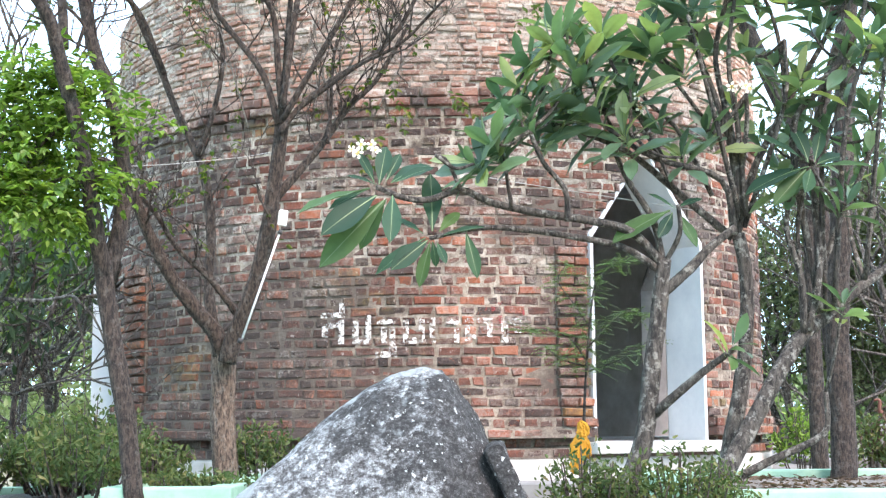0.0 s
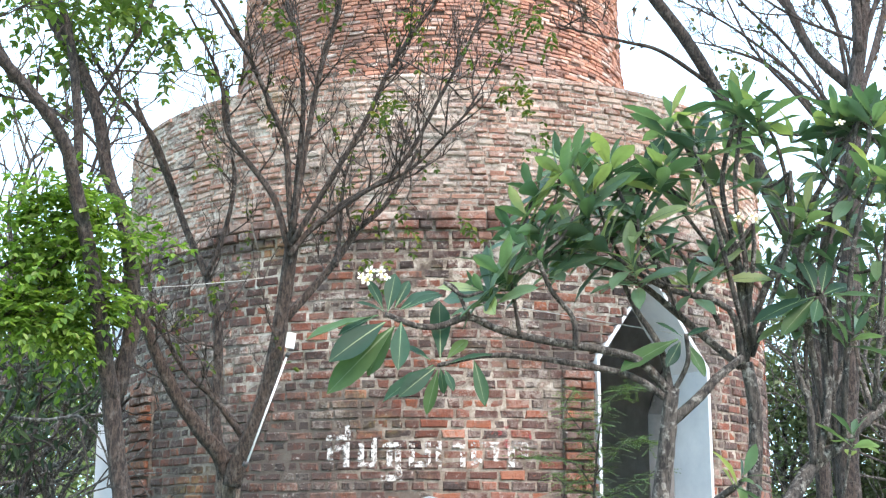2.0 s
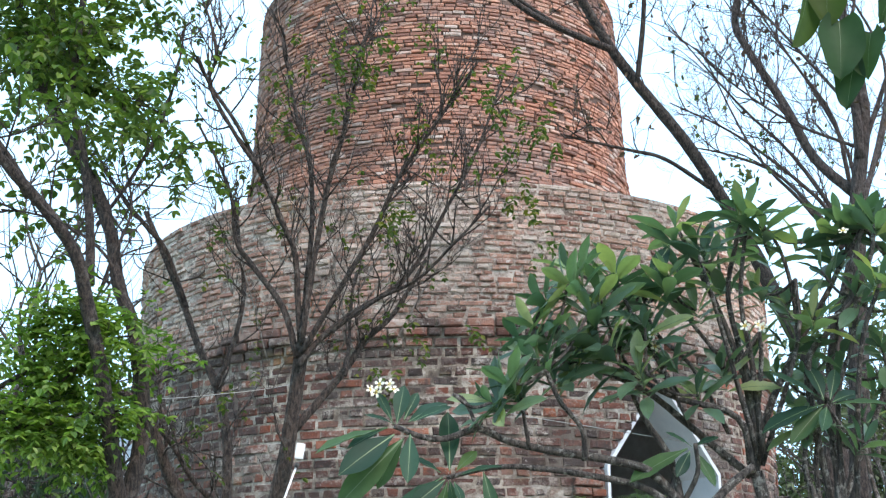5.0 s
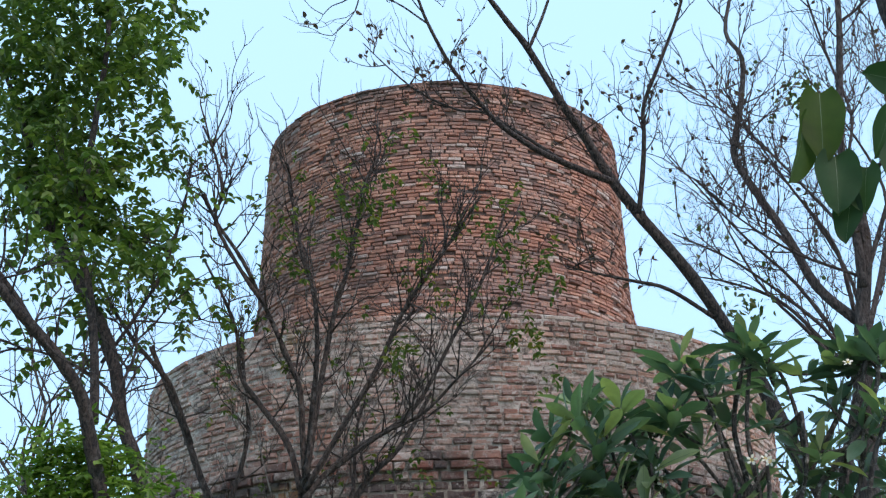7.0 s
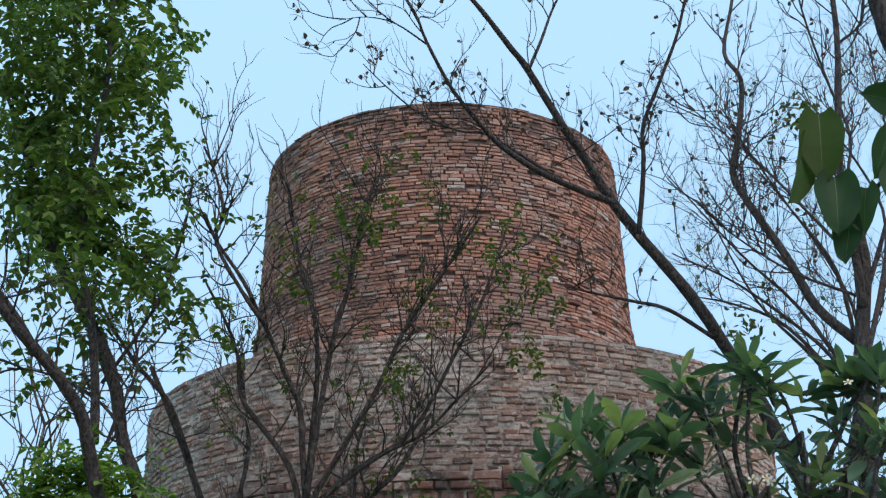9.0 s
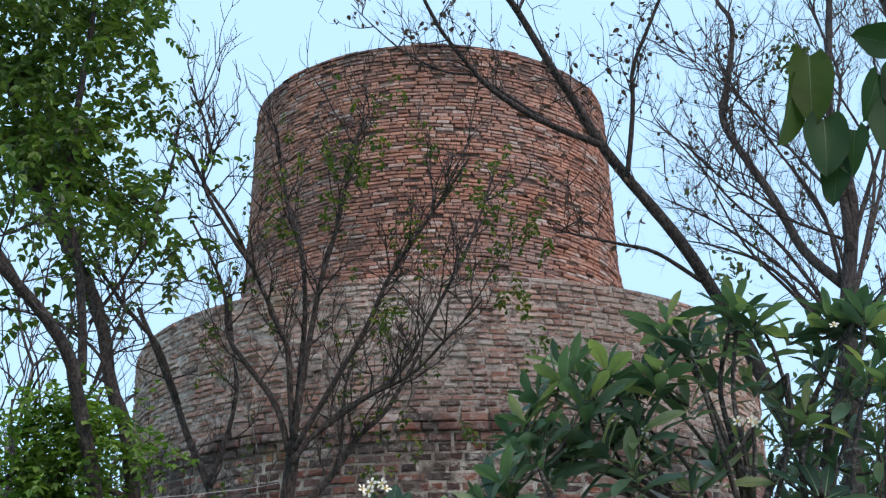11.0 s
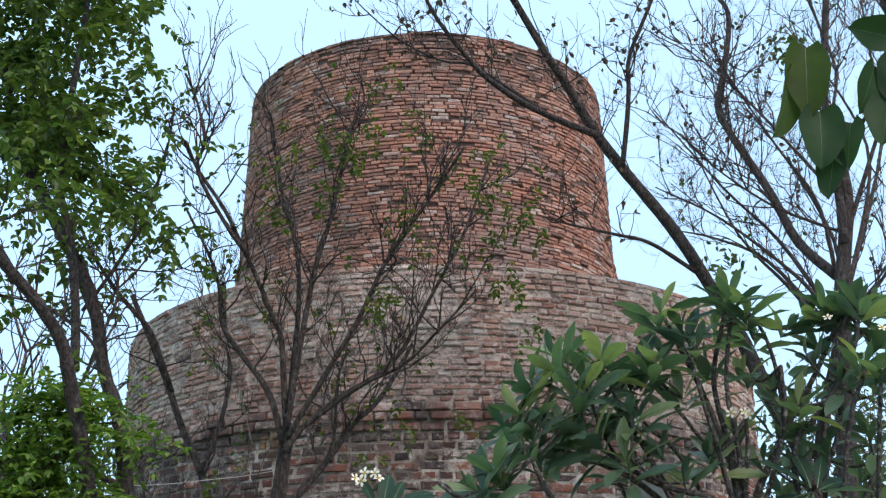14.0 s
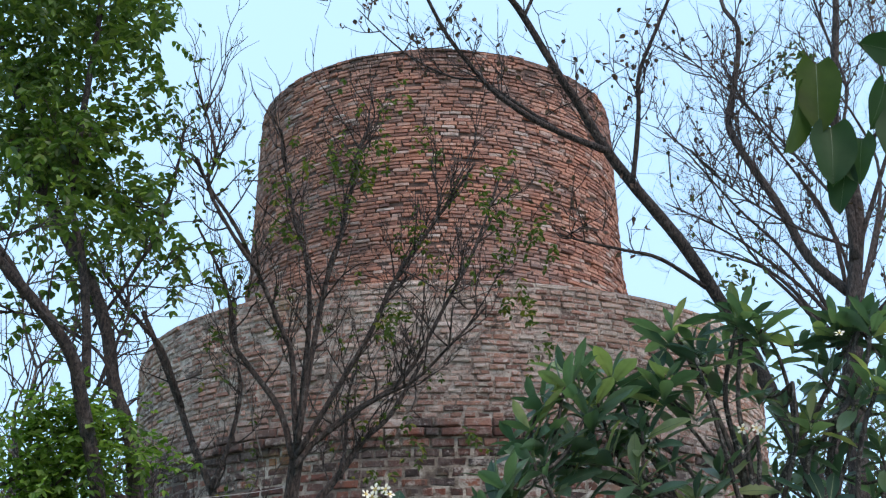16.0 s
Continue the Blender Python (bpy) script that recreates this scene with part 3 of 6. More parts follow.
        put([polar(a, ri + 0.1, zs[-1]), polar(b, ri + 0.1, zs[-1]), polar(0, 0, zs[-1])], [(1, 0, 2)], V2, F2)
    mesh_ob("inner_floor", V, F, GREY_PLASTER, tower, label="bare inner floor")
    mesh_ob("inner_ceiling", V2, F2, GREY_PLASTER, tower, label="flat plastered ceiling, unseen, added to darken the room")

    # plastered pointed linings of the openings
    for d in DOORS:
        ang = radians(d)
        o = Vector((math.sin(ang), -math.cos(ang), 0))
        s = Vector((math.cos(ang), math.sin(ang), 0))
        proud = 0.20 if d < 0 else 0.030
        shape = [(-DOOR_HALF, DOOR_FLOOR), (-DOOR_HALF, DOOR_SPRING), (0, DOOR_APEX), (DOOR_HALF, DOOR_SPRING), (DOOR_HALF, DOOR_FLOOR)]
        rim = [(-DOOR_HALF - 0.028, DOOR_FLOOR), (-DOOR_HALF - 0.028, DOOR_SPRING + 0.015), (0, DOOR_APEX + 0.04), (DOOR_HALF + 0.028, DOOR_SPRING + 0.015), (DOOR_HALF + 0.028, DOOR_FLOOR)]
        edge = math.sqrt(R_LOW ** 2 - DOOR_HALF ** 2)
        V, F = [], []
        for ring in (shape, rim):
            for dist in (edge + proud, edge - WALL):
                V += [inv @ (Vector((AX, DC, 0)) + o * dist + s * x + Vector((0, 0, z))) for x, z in ring]
        for i in range(4):
            F += [(i, i + 1, 5 + i + 1, 5 + i), (10 + i + 1, 10 + i, 15 + i, 15 + i + 1), (i + 1, i, 10 + i, 10 + i + 1), (5 + i, 5 + i + 1, 15 + i + 1, 15 + i)]
        F += [(0, 5, 15, 10), (5 + 4, 4, 14, 19)]
        # The far opening's lining is darkened in colour to keep the inside dim.
        mesh_ob("doorway_lining", V, F, CONCRETE if 90 < d < 130 else PLASTER, tower, label="white plastered pointed doorway lining")
        b2 = bmesh.new()
        lo, hi = edge - WALL, edge + proud + 0.12
        box(b2, (-DOOR_HALF - 0.14, lo, -0.085), (DOOR_HALF + 0.14, hi + 0.05, 0.0), 0.01)
        b2.transform(inv @ Matrix.Translation((AX, DC, DOOR_FLOOR + 0.004)) @ Matrix(((s.x, o.x, 0, 0), (s.y, o.y, 0, 0), (0, 0, 1, 0), (0, 0, 0, 1))))
        part("threshold", b2, WHITEWASH, tower, "pale worn threshold slab")

    # whitewashed footing under the bricks
    V, F = [], []
    for k in range(72):
        a, b = 2 * math.pi * k / 72, 2 * math.pi * (k + 1) / 72
        ring = [(R_LOW - 0.3, Z_FOOT - 0.001), (R_LOW + 0.05, Z_FOOT - 0.001), (R_LOW + 0.06, Z_FOOT - 0.02), (R_LOW + 0.06, 0.45)]
        for (r0, z0), (r1, z1) in zip(ring[:-1], ring[1:]):
            put([polar(a, r0, z0), polar(b, r0, z0), polar(b, r1, z1), polar(a, r1, z1)], [(3, 2, 1, 0)], V, F)
    mesh_ob("footing", V, F, WHITEWASH, tower, label="whitewashed round footing")
    return tower


tower = build_tower()


# painted letters on the near face: unreadable white strokes
def painted(name, strokes, mat, label):
    sign = thing(name, label, "painted sign")
    for a0, a1, h0, h1 in strokes:
        V, F = [], []
        k = max(1, int((a1 - a0) / 1.0))
        a0, a1, h0, h1 = a0 - 0.9, a1 - 0.9, h0 + 0.045, h1 + 0.045
        for i in range(k):
            a, b = radians(a0 + (a1 - a0) * i / k), radians(a0 + (a1 - a0) * (i + 1) / k)
            base = len(V)
            r = lower_radius(EYE + h0) + 0.012
            V += [polar(a, r, EYE + h0), polar(b, r, EYE + h0), polar(b, r, EYE + h1), polar(a, r, EYE + h1)]
            F.append((base, base + 1, base + 2, base + 3))
        mesh_ob("stroke", V, F, mat, sign)


painted("painted_sign", [
    (-15.6, -12.0, 0.655, 0.695), (-12.8, -12.0, 0.695, 0.77),
    (-15.4, -14.5, 0.48, 0.61), (-13.0, -12.1, 0.46, 0.64), (-14.6, -12.9, 0.575, 0.62),
    (-10.9, -10.0, 0.46, 0.63), (-9.0, -8.2, 0.46, 0.67), (-10.6, -8.4, 0.455, 0.49),
    (-7.4, -5.2, 0.60, 0.635), (-6.8, -6.0, 0.46, 0.58), (-5.6, -4.8, 0.44, 0.62), (-7.6, -4.6, 0.355, 0.40), (-5.6, -4.6, 0.40, 0.44),
    (-3.7, -2.9, 0.46, 0.63), (-3.2, -0.9, 0.455, 0.50), (-1.5, -0.7, 0.46, 0.64),
    (0.0, 0.8, 0.46, 0.645), (2.3, 3.6, 0.60, 0.64), (3.4, 4.1, 0.46, 0.62),
    (4.9, 7.0, 0.605, 0.64), (4.9, 5.6, 0.47, 0.60), (5.6, 6.4, 0.47, 0.52), (8.0, 8.8, 0.50, 0.64), (7.4, 8.3, 0.60, 0.64),
    (10.0, 12.9, 0.595, 0.64), (10.0, 11.0, 0.46, 0.59), (11.9, 12.9, 0.53, 0.60)],
    PAINT_WHITE, "worn white painted lettering on red brick wall")
painted("painted_mark", [(7.2, 8.0, 0.70, 0.80), (8.6, 13.0, 0.685, 0.76), (9.4, 10.2, 0.60, 0.66), (12.2, 13.4, 0.66, 0.72)], PAINT_RED, "faded red painted marks on brick wall")


# ---------------------------------------------------------------- terrace, planters, boulder
def terrace():
    b = bmesh.new()
    bmesh.ops.create_cone(b, cap_ends=True, segments=64, radius1=3.75, radius2=3.72, depth=0.62, matrix=Matrix.Translation((AX, DC, 0.29)))
    t = thing("terrace", "low round concrete terrace round the tower", "terrace", kind="structure")
    part("slab", b, CONCRETE, t)
    b = bmesh.new()
    box(b, (3.4, 12.5, -0.1), (7.5, 17.5, 0.66), 0.02)
    box(b, (3.3, 11.6, -0.1), (7.0, 12.5, 0.58), 0.02)
    part("step", b, CONCRETE, t, "weathered grey concrete steps")


terrace()


def planter(x0, x1, y0, y1, top, label):
    p = thing("planter", label, "planter", "painted planters", at=((x0 + x1) / 2, (y0 + y1) / 2, 0))
    dx, dy = (x1 - x0) / 2, (y1 - y0) / 2
    for lo, hi in (((-dx, -dy), (dx, -dy + 0.14)), ((-dx, dy - 0.14), (dx, dy)), ((-dx, -dy + 0.14), (-dx + 0.14, dy - 0.14)), ((dx - 0.14, -dy + 0.14), (dx, dy - 0.14))):
        b = bmesh.new()
        box(b, (lo[0] + 0.02, lo[1] + 0.02, -0.02), (hi[0] - 0.02, hi[1] - 0.02, top - 0.075))
        side = part("planter_wall", b, GREEN_PAINT, p)
        b = bmesh.new()
        box(b, (*lo, top - 0.075), (*hi, top), 0.012)
        part("rim", b, GREEN_PAINT, side, "pale mint-green painted rim")
    V, F = [], []
    nx, ny = 24, 14
    for j in range(ny + 1):
        for i in range(nx + 1):
            x, y = -dx + 0.12 + (2 * dx - 0.24) * i / nx, -dy + 0.12 + (2 * dy - 0.24) * j / ny
            V.append((x, y, top - 0.05 + 0.03 * noise.noise((x * 3 + x0, y * 3, 1.0))))
    for j in range(ny):
        for i in range(nx):
            a = j * (nx + 1) + i
            F.append((a, a + 1, a + nx + 2, a + nx + 1))
    mesh_ob("soil", V, F, SOIL, p, True, "grey gravelly soil")
    return p


def boulder():
    b = bmesh.new()
    bmesh.ops.create_icosphere(b, subdivisions=6, radius=1)
    for v in b.verts:
        p = v.co.normalized()
        x, y, z = p
        q = Vector((x, y, z))
        # one long flank, a steep broken one, a blunt top
        wide = 1.24 if x < 0 else 0.64
        q.x = x * wide * (1.0 - 0.50 * max(z, 0) ** 1.5) + 0.13 * max(z, 0)
        q.y = y * 0.62 * (1.0 - 0.35 * max(z, 0))
        q.z = z * (1.0 if z > 0 else 0.5)
        k = noise.fractal(p * 1.3, 1.1, 2.0, 3) * 0.045 + noise.fractal(p * 8, 0.9, 2.0, 5) * 0.012
        v.co = q * (1 + k)
    ob = thing("boulder", "large grey granite boulder with dark and pale lichen", "boulder", at=(-0.16, 5.6, 0.19))
    b.transform(Matrix.Diagonal((0.86, 1.0, 1.04, 1)))
    part("stone", b, GRANITE, ob, smooth=True)
    b = bmesh.new()
    box(b, (-0.038, -0.25, -0.45), (0.038, 0.25, 0.34), 0.025)
    bmesh.ops.subdivide_edges(b, edges=b.edges[:], cuts=5, use_grid_fill=True)
    for v in b.verts:
        p = v.co.copy()
        v.co = p + Vector((1, 0.6, 0.8)) * 0.03 * noise.fractal(p * 5, 0.9, 2.0, 4) + Vector((0, 0, -0.12 * max(0, p.y)))
    b.transform(Matrix.Translation((0.49, -0.06, 0.43)) @ Matrix.Rotation(radians(-26), 4, "Y"))
    part("split_slab", b, GRANITE, ob, "flaked slab leaning on the boulder", True)


boulder()
planter(-1.78, -1.1, 7.0, 8.9, 0.70, "mint-green painted concrete planter round a bare tree")
planter(1.2, 4.2, 6.2, 8.9, 0.70, "mint-green painted concrete planter with gravel and frangipani")
planter(-4.6, -1.9, 6.9, 8.9, 0.63, "mint-green painted concrete planter with clipped shrubs")


# ---------------------------------------------------------------- trees
def tree_thing(name, label, at, group=""):
    return thing(name, label, "tree", group, at=at)


def place(ob, at):
    """Moves a mesh's points so that they count from the thing's foot."""
    ob.data.transform(Matrix.Translation((-at[0], -at[1], -at[2])))
    return ob


def sub_limbs(tubes, line, count, length, r, depth, tips, start=0.35, **kw):
    """Side twigs along a limb."""
    for i in range(count):
        k = min(len(line) - 2, int((start + (1 - start) * rng.random()) * (len(line) - 1)))
        d = line[k + 1] - line[k]
        side = (d.normalized() * 0.8 + rand_dir(0.5) * 0.9).normalized()
        tubes.twigs(line[k], side, length * rng.uniform(0.6, 1.2), r, depth, tips=tips, **kw)


# tall leafy tree with two leaning stems
def left_tree():
    at = (-1.62, 7.0, 0.6)
    t = tree_thing("leafy_tree", "tall dark-barked tree with a dense green crown", at)
    stem = Tubes()
    stem.add([(-1.59, 7.00, 0.58), (-1.61, 7.00, 0.71), (-1.65, 7.00, 1.06), (-1.72, 7.00, 1.41), (-1.78, 7.00, 1.77), (-1.79, 7.00, 1.88)], 0.052, 0.047, 12, 0.08)
    place(stem.make("trunk", BARK_DARK, t, "dark rough bark with a pale scar"), at)
    lim, tips = Tubes(), []
    a = lim.add([(-1.78, 7.00, 1.78), (-1.82, 6.90, 2.10), (-1.87, 6.80, 2.47), (-1.95, 6.70, 2.84), (-1.99, 6.60, 3.06), (-2.09, 6.50, 3.23), (-2.19, 6.40, 3.35), (-2.28, 6.30, 3.45), (-2.41, 6.20, 3.62)], 0.044, 0.026, 10, 0.07)
    b = lim.add([(-1.78, 7.05, 1.79), (-1.72, 7.10, 2.13), (-1.74, 7.16, 2.42), (-1.82, 7.21, 2.81), (-1.94, 7.27, 3.09), (-2.02, 7.32, 3.41), (-2.14, 7.38, 3.72), (-2.31, 7.43, 3.99), (-2.48, 7.49, 4.27), (-2.68, 7.54, 4.60), (-2.88, 7.60, 4.87)], 0.047, 0.026, 10, 0.07)
    c = lim.add([(-2.03, 7.00, 3.03), (-2.07, 7.05, 3.39), (-2.15, 7.10, 3.82), (-2.26, 7.15, 4.19), (-2.27, 7.20, 4.63), (-2.26, 7.25, 5.08), (-2.25, 7.30, 5.56), (-2.28, 7.35, 6.06), (-2.29, 7.40, 6.54)], 0.028, 0.014, 8, 0.05)
    d = lim.add([(-2.07, 7.50, 3.46), (-2.32, 7.58, 4.00), (-2.52, 7.66, 4.38), (-2.78, 7.74, 4.94), (-2.98, 7.82, 5.45), (-3.21, 7.90, 5.94)], 0.03, 0.014, 8, 0.05)
    e = lim.add([(-2.13, 7.40, 3.50), (-1.99, 7.55, 3.84), (-1.87, 7.70, 4.23), (-1.82, 7.85, 4.64), (-1.81, 8.00, 5.08)], 0.014, 0.006, 6, 0.05)
    f = lim.add([(-2.27, 6.60, 3.41), (-2.36, 6.45, 3.58), (-2.48, 6.30, 3.74)], 0.03, 0.02, 8, 0.05)
    g = lim.add([(-1.89, 7.10, 3.01), (-1.96, 7.07, 3.20), (-2.15, 7.05, 3.36), (-2.37, 7.03, 3.45), (-2.56, 7.00, 3.47)], 0.012, 0.005, 6)
    h = lim.add([(-1.99, 7.10, 3.04), (-1.95, 7.15, 3.25), (-1.88, 7.20, 3.51), (-1.93, 7.25, 3.76), (-2.00, 7.30, 3.99)], 0.012, 0.005, 6)
    for line, n in ((a, 9), (b, 12), (c, 12), (d, 10), (e, 9), (g, 5), (h, 6)):
        sub_limbs(lim, line, n, 0.36, 0.007, 2, tips)
    place(lim.make("limb", BARK_DARK, t, "forking dark limbs and twigs"), at)
    lv = Leaves()
    for q in tips:
        if q.z > 4.35 and q.x < -1.95 and rng.random() < 0.5:
            lv.spray(q, rand_dir(-0.1), rng.uniform(0.12, 0.22), rng.choice((3, 4, 5)), rng.uniform(0.05, 0.075), 0.9)
    # dense masses of the crown
    for cx, cy, cz, rx, rz, n in CROWN_LEFT:
        for _ in range(n):
            p = Vector((cx, cy, cz)) + Vector((rng.gauss(0, rx * 0.5), rng.gauss(0, 0.45), rng.gauss(0, rz * 0.5)))
            lv.spray(p, rand_dir(-0.3), rng.uniform(0.18, 0.30), rng.choice((4, 5, 6)), rng.uniform(0.045, 0.075), 0.9)
    place(lv.make("crown", LEAF_DARK, t, "dense crown of small drooping green leaflets"), at)


def masses(centres, ry, n):
    return [(x, y, z, rx, rx * ry, n) for (x, y, z), rx in centres]


CROWN_LEFT = []
CROWN_HIGH = [(-2.92, 7.6, 5.98), (-2.62, 7.6, 5.88), (-2.34, 7.6, 6.00), (-2.82, 7.6, 5.58), (-2.50, 7.6, 5.55), (-2.90, 7.6, 6.35), (-2.55, 7.6, 6.32), (-2.90, 7.6, 5.25)]
for pts, rx, n in (([(-2.77, 7.40, 6.11), (-2.43, 7.40, 6.01), (-2.12, 7.40, 6.00), (-2.71, 7.40, 5.54), (-2.32, 7.40, 5.61), (-2.02, 7.40, 5.61), (-2.90, 7.40, 5.85), (-2.55, 7.40, 5.79), (-2.27, 7.40, 6.36), (-2.65, 7.40, 6.37)], 0.27, 22), (CROWN_HIGH, 0.30, 26), ([(-2.02, 7.50, 5.24), (-2.20, 7.50, 5.29), (-2.56, 7.50, 5.22), (-2.81, 7.50, 5.14), (-1.99, 7.50, 5.97), (-1.89, 7.50, 5.49), (-1.97, 7.50, 5.08), (-2.36, 7.50, 4.97), (-2.67, 7.50, 4.89)], 0.15, 8),
                   ([(-2.76, 7.60, 4.70), (-2.46, 7.60, 4.62), (-2.18, 7.60, 4.69), (-2.22, 7.60, 6.60), (-2.74, 7.60, 6.71), (-3.01, 7.60, 6.62)], 0.15, 5), ([(-2.23, 7.20, 4.31), (-1.89, 7.20, 4.20), (-1.69, 7.20, 4.06), (-2.41, 7.20, 4.06), (-2.24, 7.20, 3.99), (-2.05, 7.20, 4.06)], 0.14, 14),
                   ([(-2.05, 7.40, 3.77), (-1.69, 7.40, 4.03), (-1.57, 7.40, 4.32), (-2.50, 7.40, 3.57), (-2.33, 7.40, 3.54)], 0.08, 5), ([(-1.87, 7.50, 4.25), (-2.11, 7.50, 4.18)], 0.08, 3)):
    CROWN_LEFT += masses([(p, rx) for p in pts], 1.0, n)
left_tree()


# low bright-leaved tree reaching in beside it
def bright_tree():
    at = (-3.1, 6.95, 0.6)
    t = tree_thing("young_tree", "young tree with fresh light-green compound leaves", at)
    lim, tips = Tubes(), []
    lim.add([at, (-3.05, 6.95, 1.4), (-2.8, 6.95, 2.0), (-2.5, 6.95, 2.5)], 0.04, 0.02, 8)
    for pts in ([(-2.53, 6.95, 2.29), (-2.26, 6.94, 2.37), (-2.05, 6.93, 2.55), (-1.87, 6.91, 2.70), (-1.66, 6.90, 2.71)], [(-2.48, 6.95, 2.44), (-2.25, 6.98, 2.60), (-2.12, 7.02, 2.79), (-2.01, 7.05, 2.86)], [(-2.53, 6.95, 2.23), (-2.16, 6.92, 2.25), (-1.95, 6.88, 2.30), (-1.84, 6.85, 2.21)], [(-2.53, 6.95, 2.23), (-2.29, 6.95, 2.24), (-2.11, 6.95, 2.18), (-1.99, 6.95, 2.13)]):
        line = lim.add(pts, 0.016, 0.004, 6)
        sub_limbs(lim, line, 10, 0.14, 0.004, 1, tips, start=0.1)
    place(lim.make("trunk", BARK_BROWN, t), at)
    lv = Leaves()
    for q in tips:
        lv.spray(q, rand_dir(0.0), rng.uniform(0.14, 0.24), rng.choice((4, 5)), rng.uniform(0.040, 0.060), 0.7)
    for p in [(-2.28, 6.95, 2.81), (-2.13, 6.95, 2.85), (-1.98, 6.95, 2.81), (-1.76, 6.95, 2.71), (-1.64, 6.95, 2.70), (-2.24, 6.95, 2.62), (-2.06, 6.95, 2.67), (-1.91, 6.95, 2.64), (-2.18, 6.95, 2.47), (-2.03, 6.95, 2.44), (-2.30, 6.95, 2.35), (-1.96, 6.95, 2.28), (-2.08, 6.95, 2.22), (-1.91, 6.95, 2.51), (-2.23, 6.95, 2.19), (-1.67, 6.95, 2.65), (-1.61, 6.95, 2.63), (-2.34, 6.95, 2.68), (-2.19, 6.95, 2.75)]:
        for _ in range(7):
            q = Vector(p) + Vector((rng.gauss(0, 0.075), rng.gauss(0, 0.2), rng.gauss(0, 0.05)))
            lv.spray(q, rand_dir(0.1), rng.uniform(0.14, 0.24), rng.choice((4, 5)), rng.uniform(0.040, 0.060), 0.7)
    place(lv.make("crown", LEAF_BRIGHT, t, "layered fresh light-green leaflets"), at)


bright_tree()


VINES = ([(-0.66, 8.3, 2.87), (-0.81, 8.3, 3.54), (-0.63, 8.3, 4.08)], [(-0.80, 8.3, 2.87), (-0.52, 8.3, 3.38), (-0.22, 8.3, 3.56)], [(-0.95, 8.3, 3.16), (-0.74, 8.3, 3.76), (-0.83, 8.3, 4.24)],
         [(-0.44, 8.3, 2.94), (-0.15, 8.3, 3.45), (0.19, 8.3, 3.75)], [(-1.23, 8.3, 2.88), (-1.40, 8.3, 3.47), (-1.57, 8.3, 3.94)], [(-1.11, 8.3, 3.54), (-0.98, 8.3, 4.08), (-1.07, 8.3, 4.62)],
         [(-1.47, 8.3, 3.32), (-1.57, 8.3, 3.78), (-1.74, 8.3, 4.26)], [(-0.66, 8.3, 3.31), (-0.37, 8.3, 3.84), (-0.07, 8.3, 4.15)])


# bare many-stemmed tree in the planter before the wall
def bare_tree():
    at = (-1.38, 8.2, 0.62)
    t = tree_thing("bare_tree", "nearly leafless brown tree forking low from a planter", at)
    stem = Tubes()
    stem.add([(-1.33, 8.20, 0.62), (-1.33, 8.20, 0.74), (-1.35, 8.20, 1.05), (-1.35, 8.20, 1.33), (-1.35, 8.20, 1.48)], 0.078, 0.072, 12, 0.07)
    place(stem.make("trunk", BARK_FISSURED, t, "short trunk with fissured brown bark"), at)
    lim, tips = Tubes(), []
    L = []
    L.append((lim.add([(-1.35, 8.20, 1.39), (-1.39, 8.13, 1.57), (-1.51, 8.06, 1.72), (-1.66, 7.99, 1.94), (-1.78, 7.91, 2.20), (-1.86, 7.84, 2.43), (-1.96, 7.77, 2.55), (-2.08, 7.70, 2.59)], 0.058, 0.016, 9, 0.06), 6))
    L.append((lim.add([(-1.25, 8.15, 1.67), (-1.32, 8.10, 1.77), (-1.43, 8.05, 1.91), (-1.60, 8.00, 2.07), (-1.73, 7.95, 2.28), (-1.84, 7.90, 2.41)], 0.024, 0.012, 8, 0.05), 4))
    L.append((lim.add([(-1.38, 8.30, 1.43), (-1.45, 8.34, 1.68), (-1.48, 8.39, 1.90), (-1.48, 8.43, 2.27), (-1.53, 8.48, 2.58), (-1.60, 8.52, 2.77), (-1.75, 8.57, 3.08), (-1.88, 8.61, 3.40), (-2.04, 8.66, 3.75), (-2.17, 8.70, 4.02)], 0.038, 0.017, 9, 0.06), 8))
    L.append((lim.add([(-1.58, 8.45, 2.74), (-1.50, 8.54, 3.02), (-1.45, 8.62, 3.40), (-1.51, 8.71, 3.78), (-1.56, 8.80, 4.13)], 0.019, 0.011, 8, 0.05), 6))
    L.append((lim.add([(-1.83, 8.60, 3.30), (-1.98, 8.54, 3.69), (-2.11, 8.48, 3.85), (-2.23, 8.42, 3.99), (-2.40, 8.36, 4.25), (-2.51, 8.30, 4.51)], 0.022, 0.009, 7, 0.05), 7))
    L.append((lim.add([(-1.31, 8.10, 1.39), (-1.26, 8.07, 1.56), (-1.17, 8.03, 1.76), (-1.07, 8.00, 2.11), (-1.02, 7.97, 2.45), (-0.97, 7.93, 2.81), (-0.95, 7.90, 2.93)], 0.058, 0.040, 10, 0.06), 3))
    L.append((lim.add([(-0.99, 7.90, 2.81), (-1.09, 7.93, 3.13), (-1.30, 7.97, 3.42), (-1.41, 8.00, 3.59), (-1.45, 8.03, 3.86), (-1.54, 8.07, 4.10), (-1.71, 8.10, 4.43)], 0.022, 0.008, 7, 0.05), 9))
    L.append((lim.add([(-0.97, 7.90, 2.90), (-0.99, 7.86, 3.18), (-1.01, 7.83, 3.44), (-1.06, 7.79, 3.57), (-1.16, 7.75, 3.80), (-1.26, 7.71, 4.01), (-1.38, 7.67, 4.25), (-1.55, 7.64, 4.50), (-1.63, 7.60, 4.68)], 0.022, 0.010, 8, 0.05), 12))
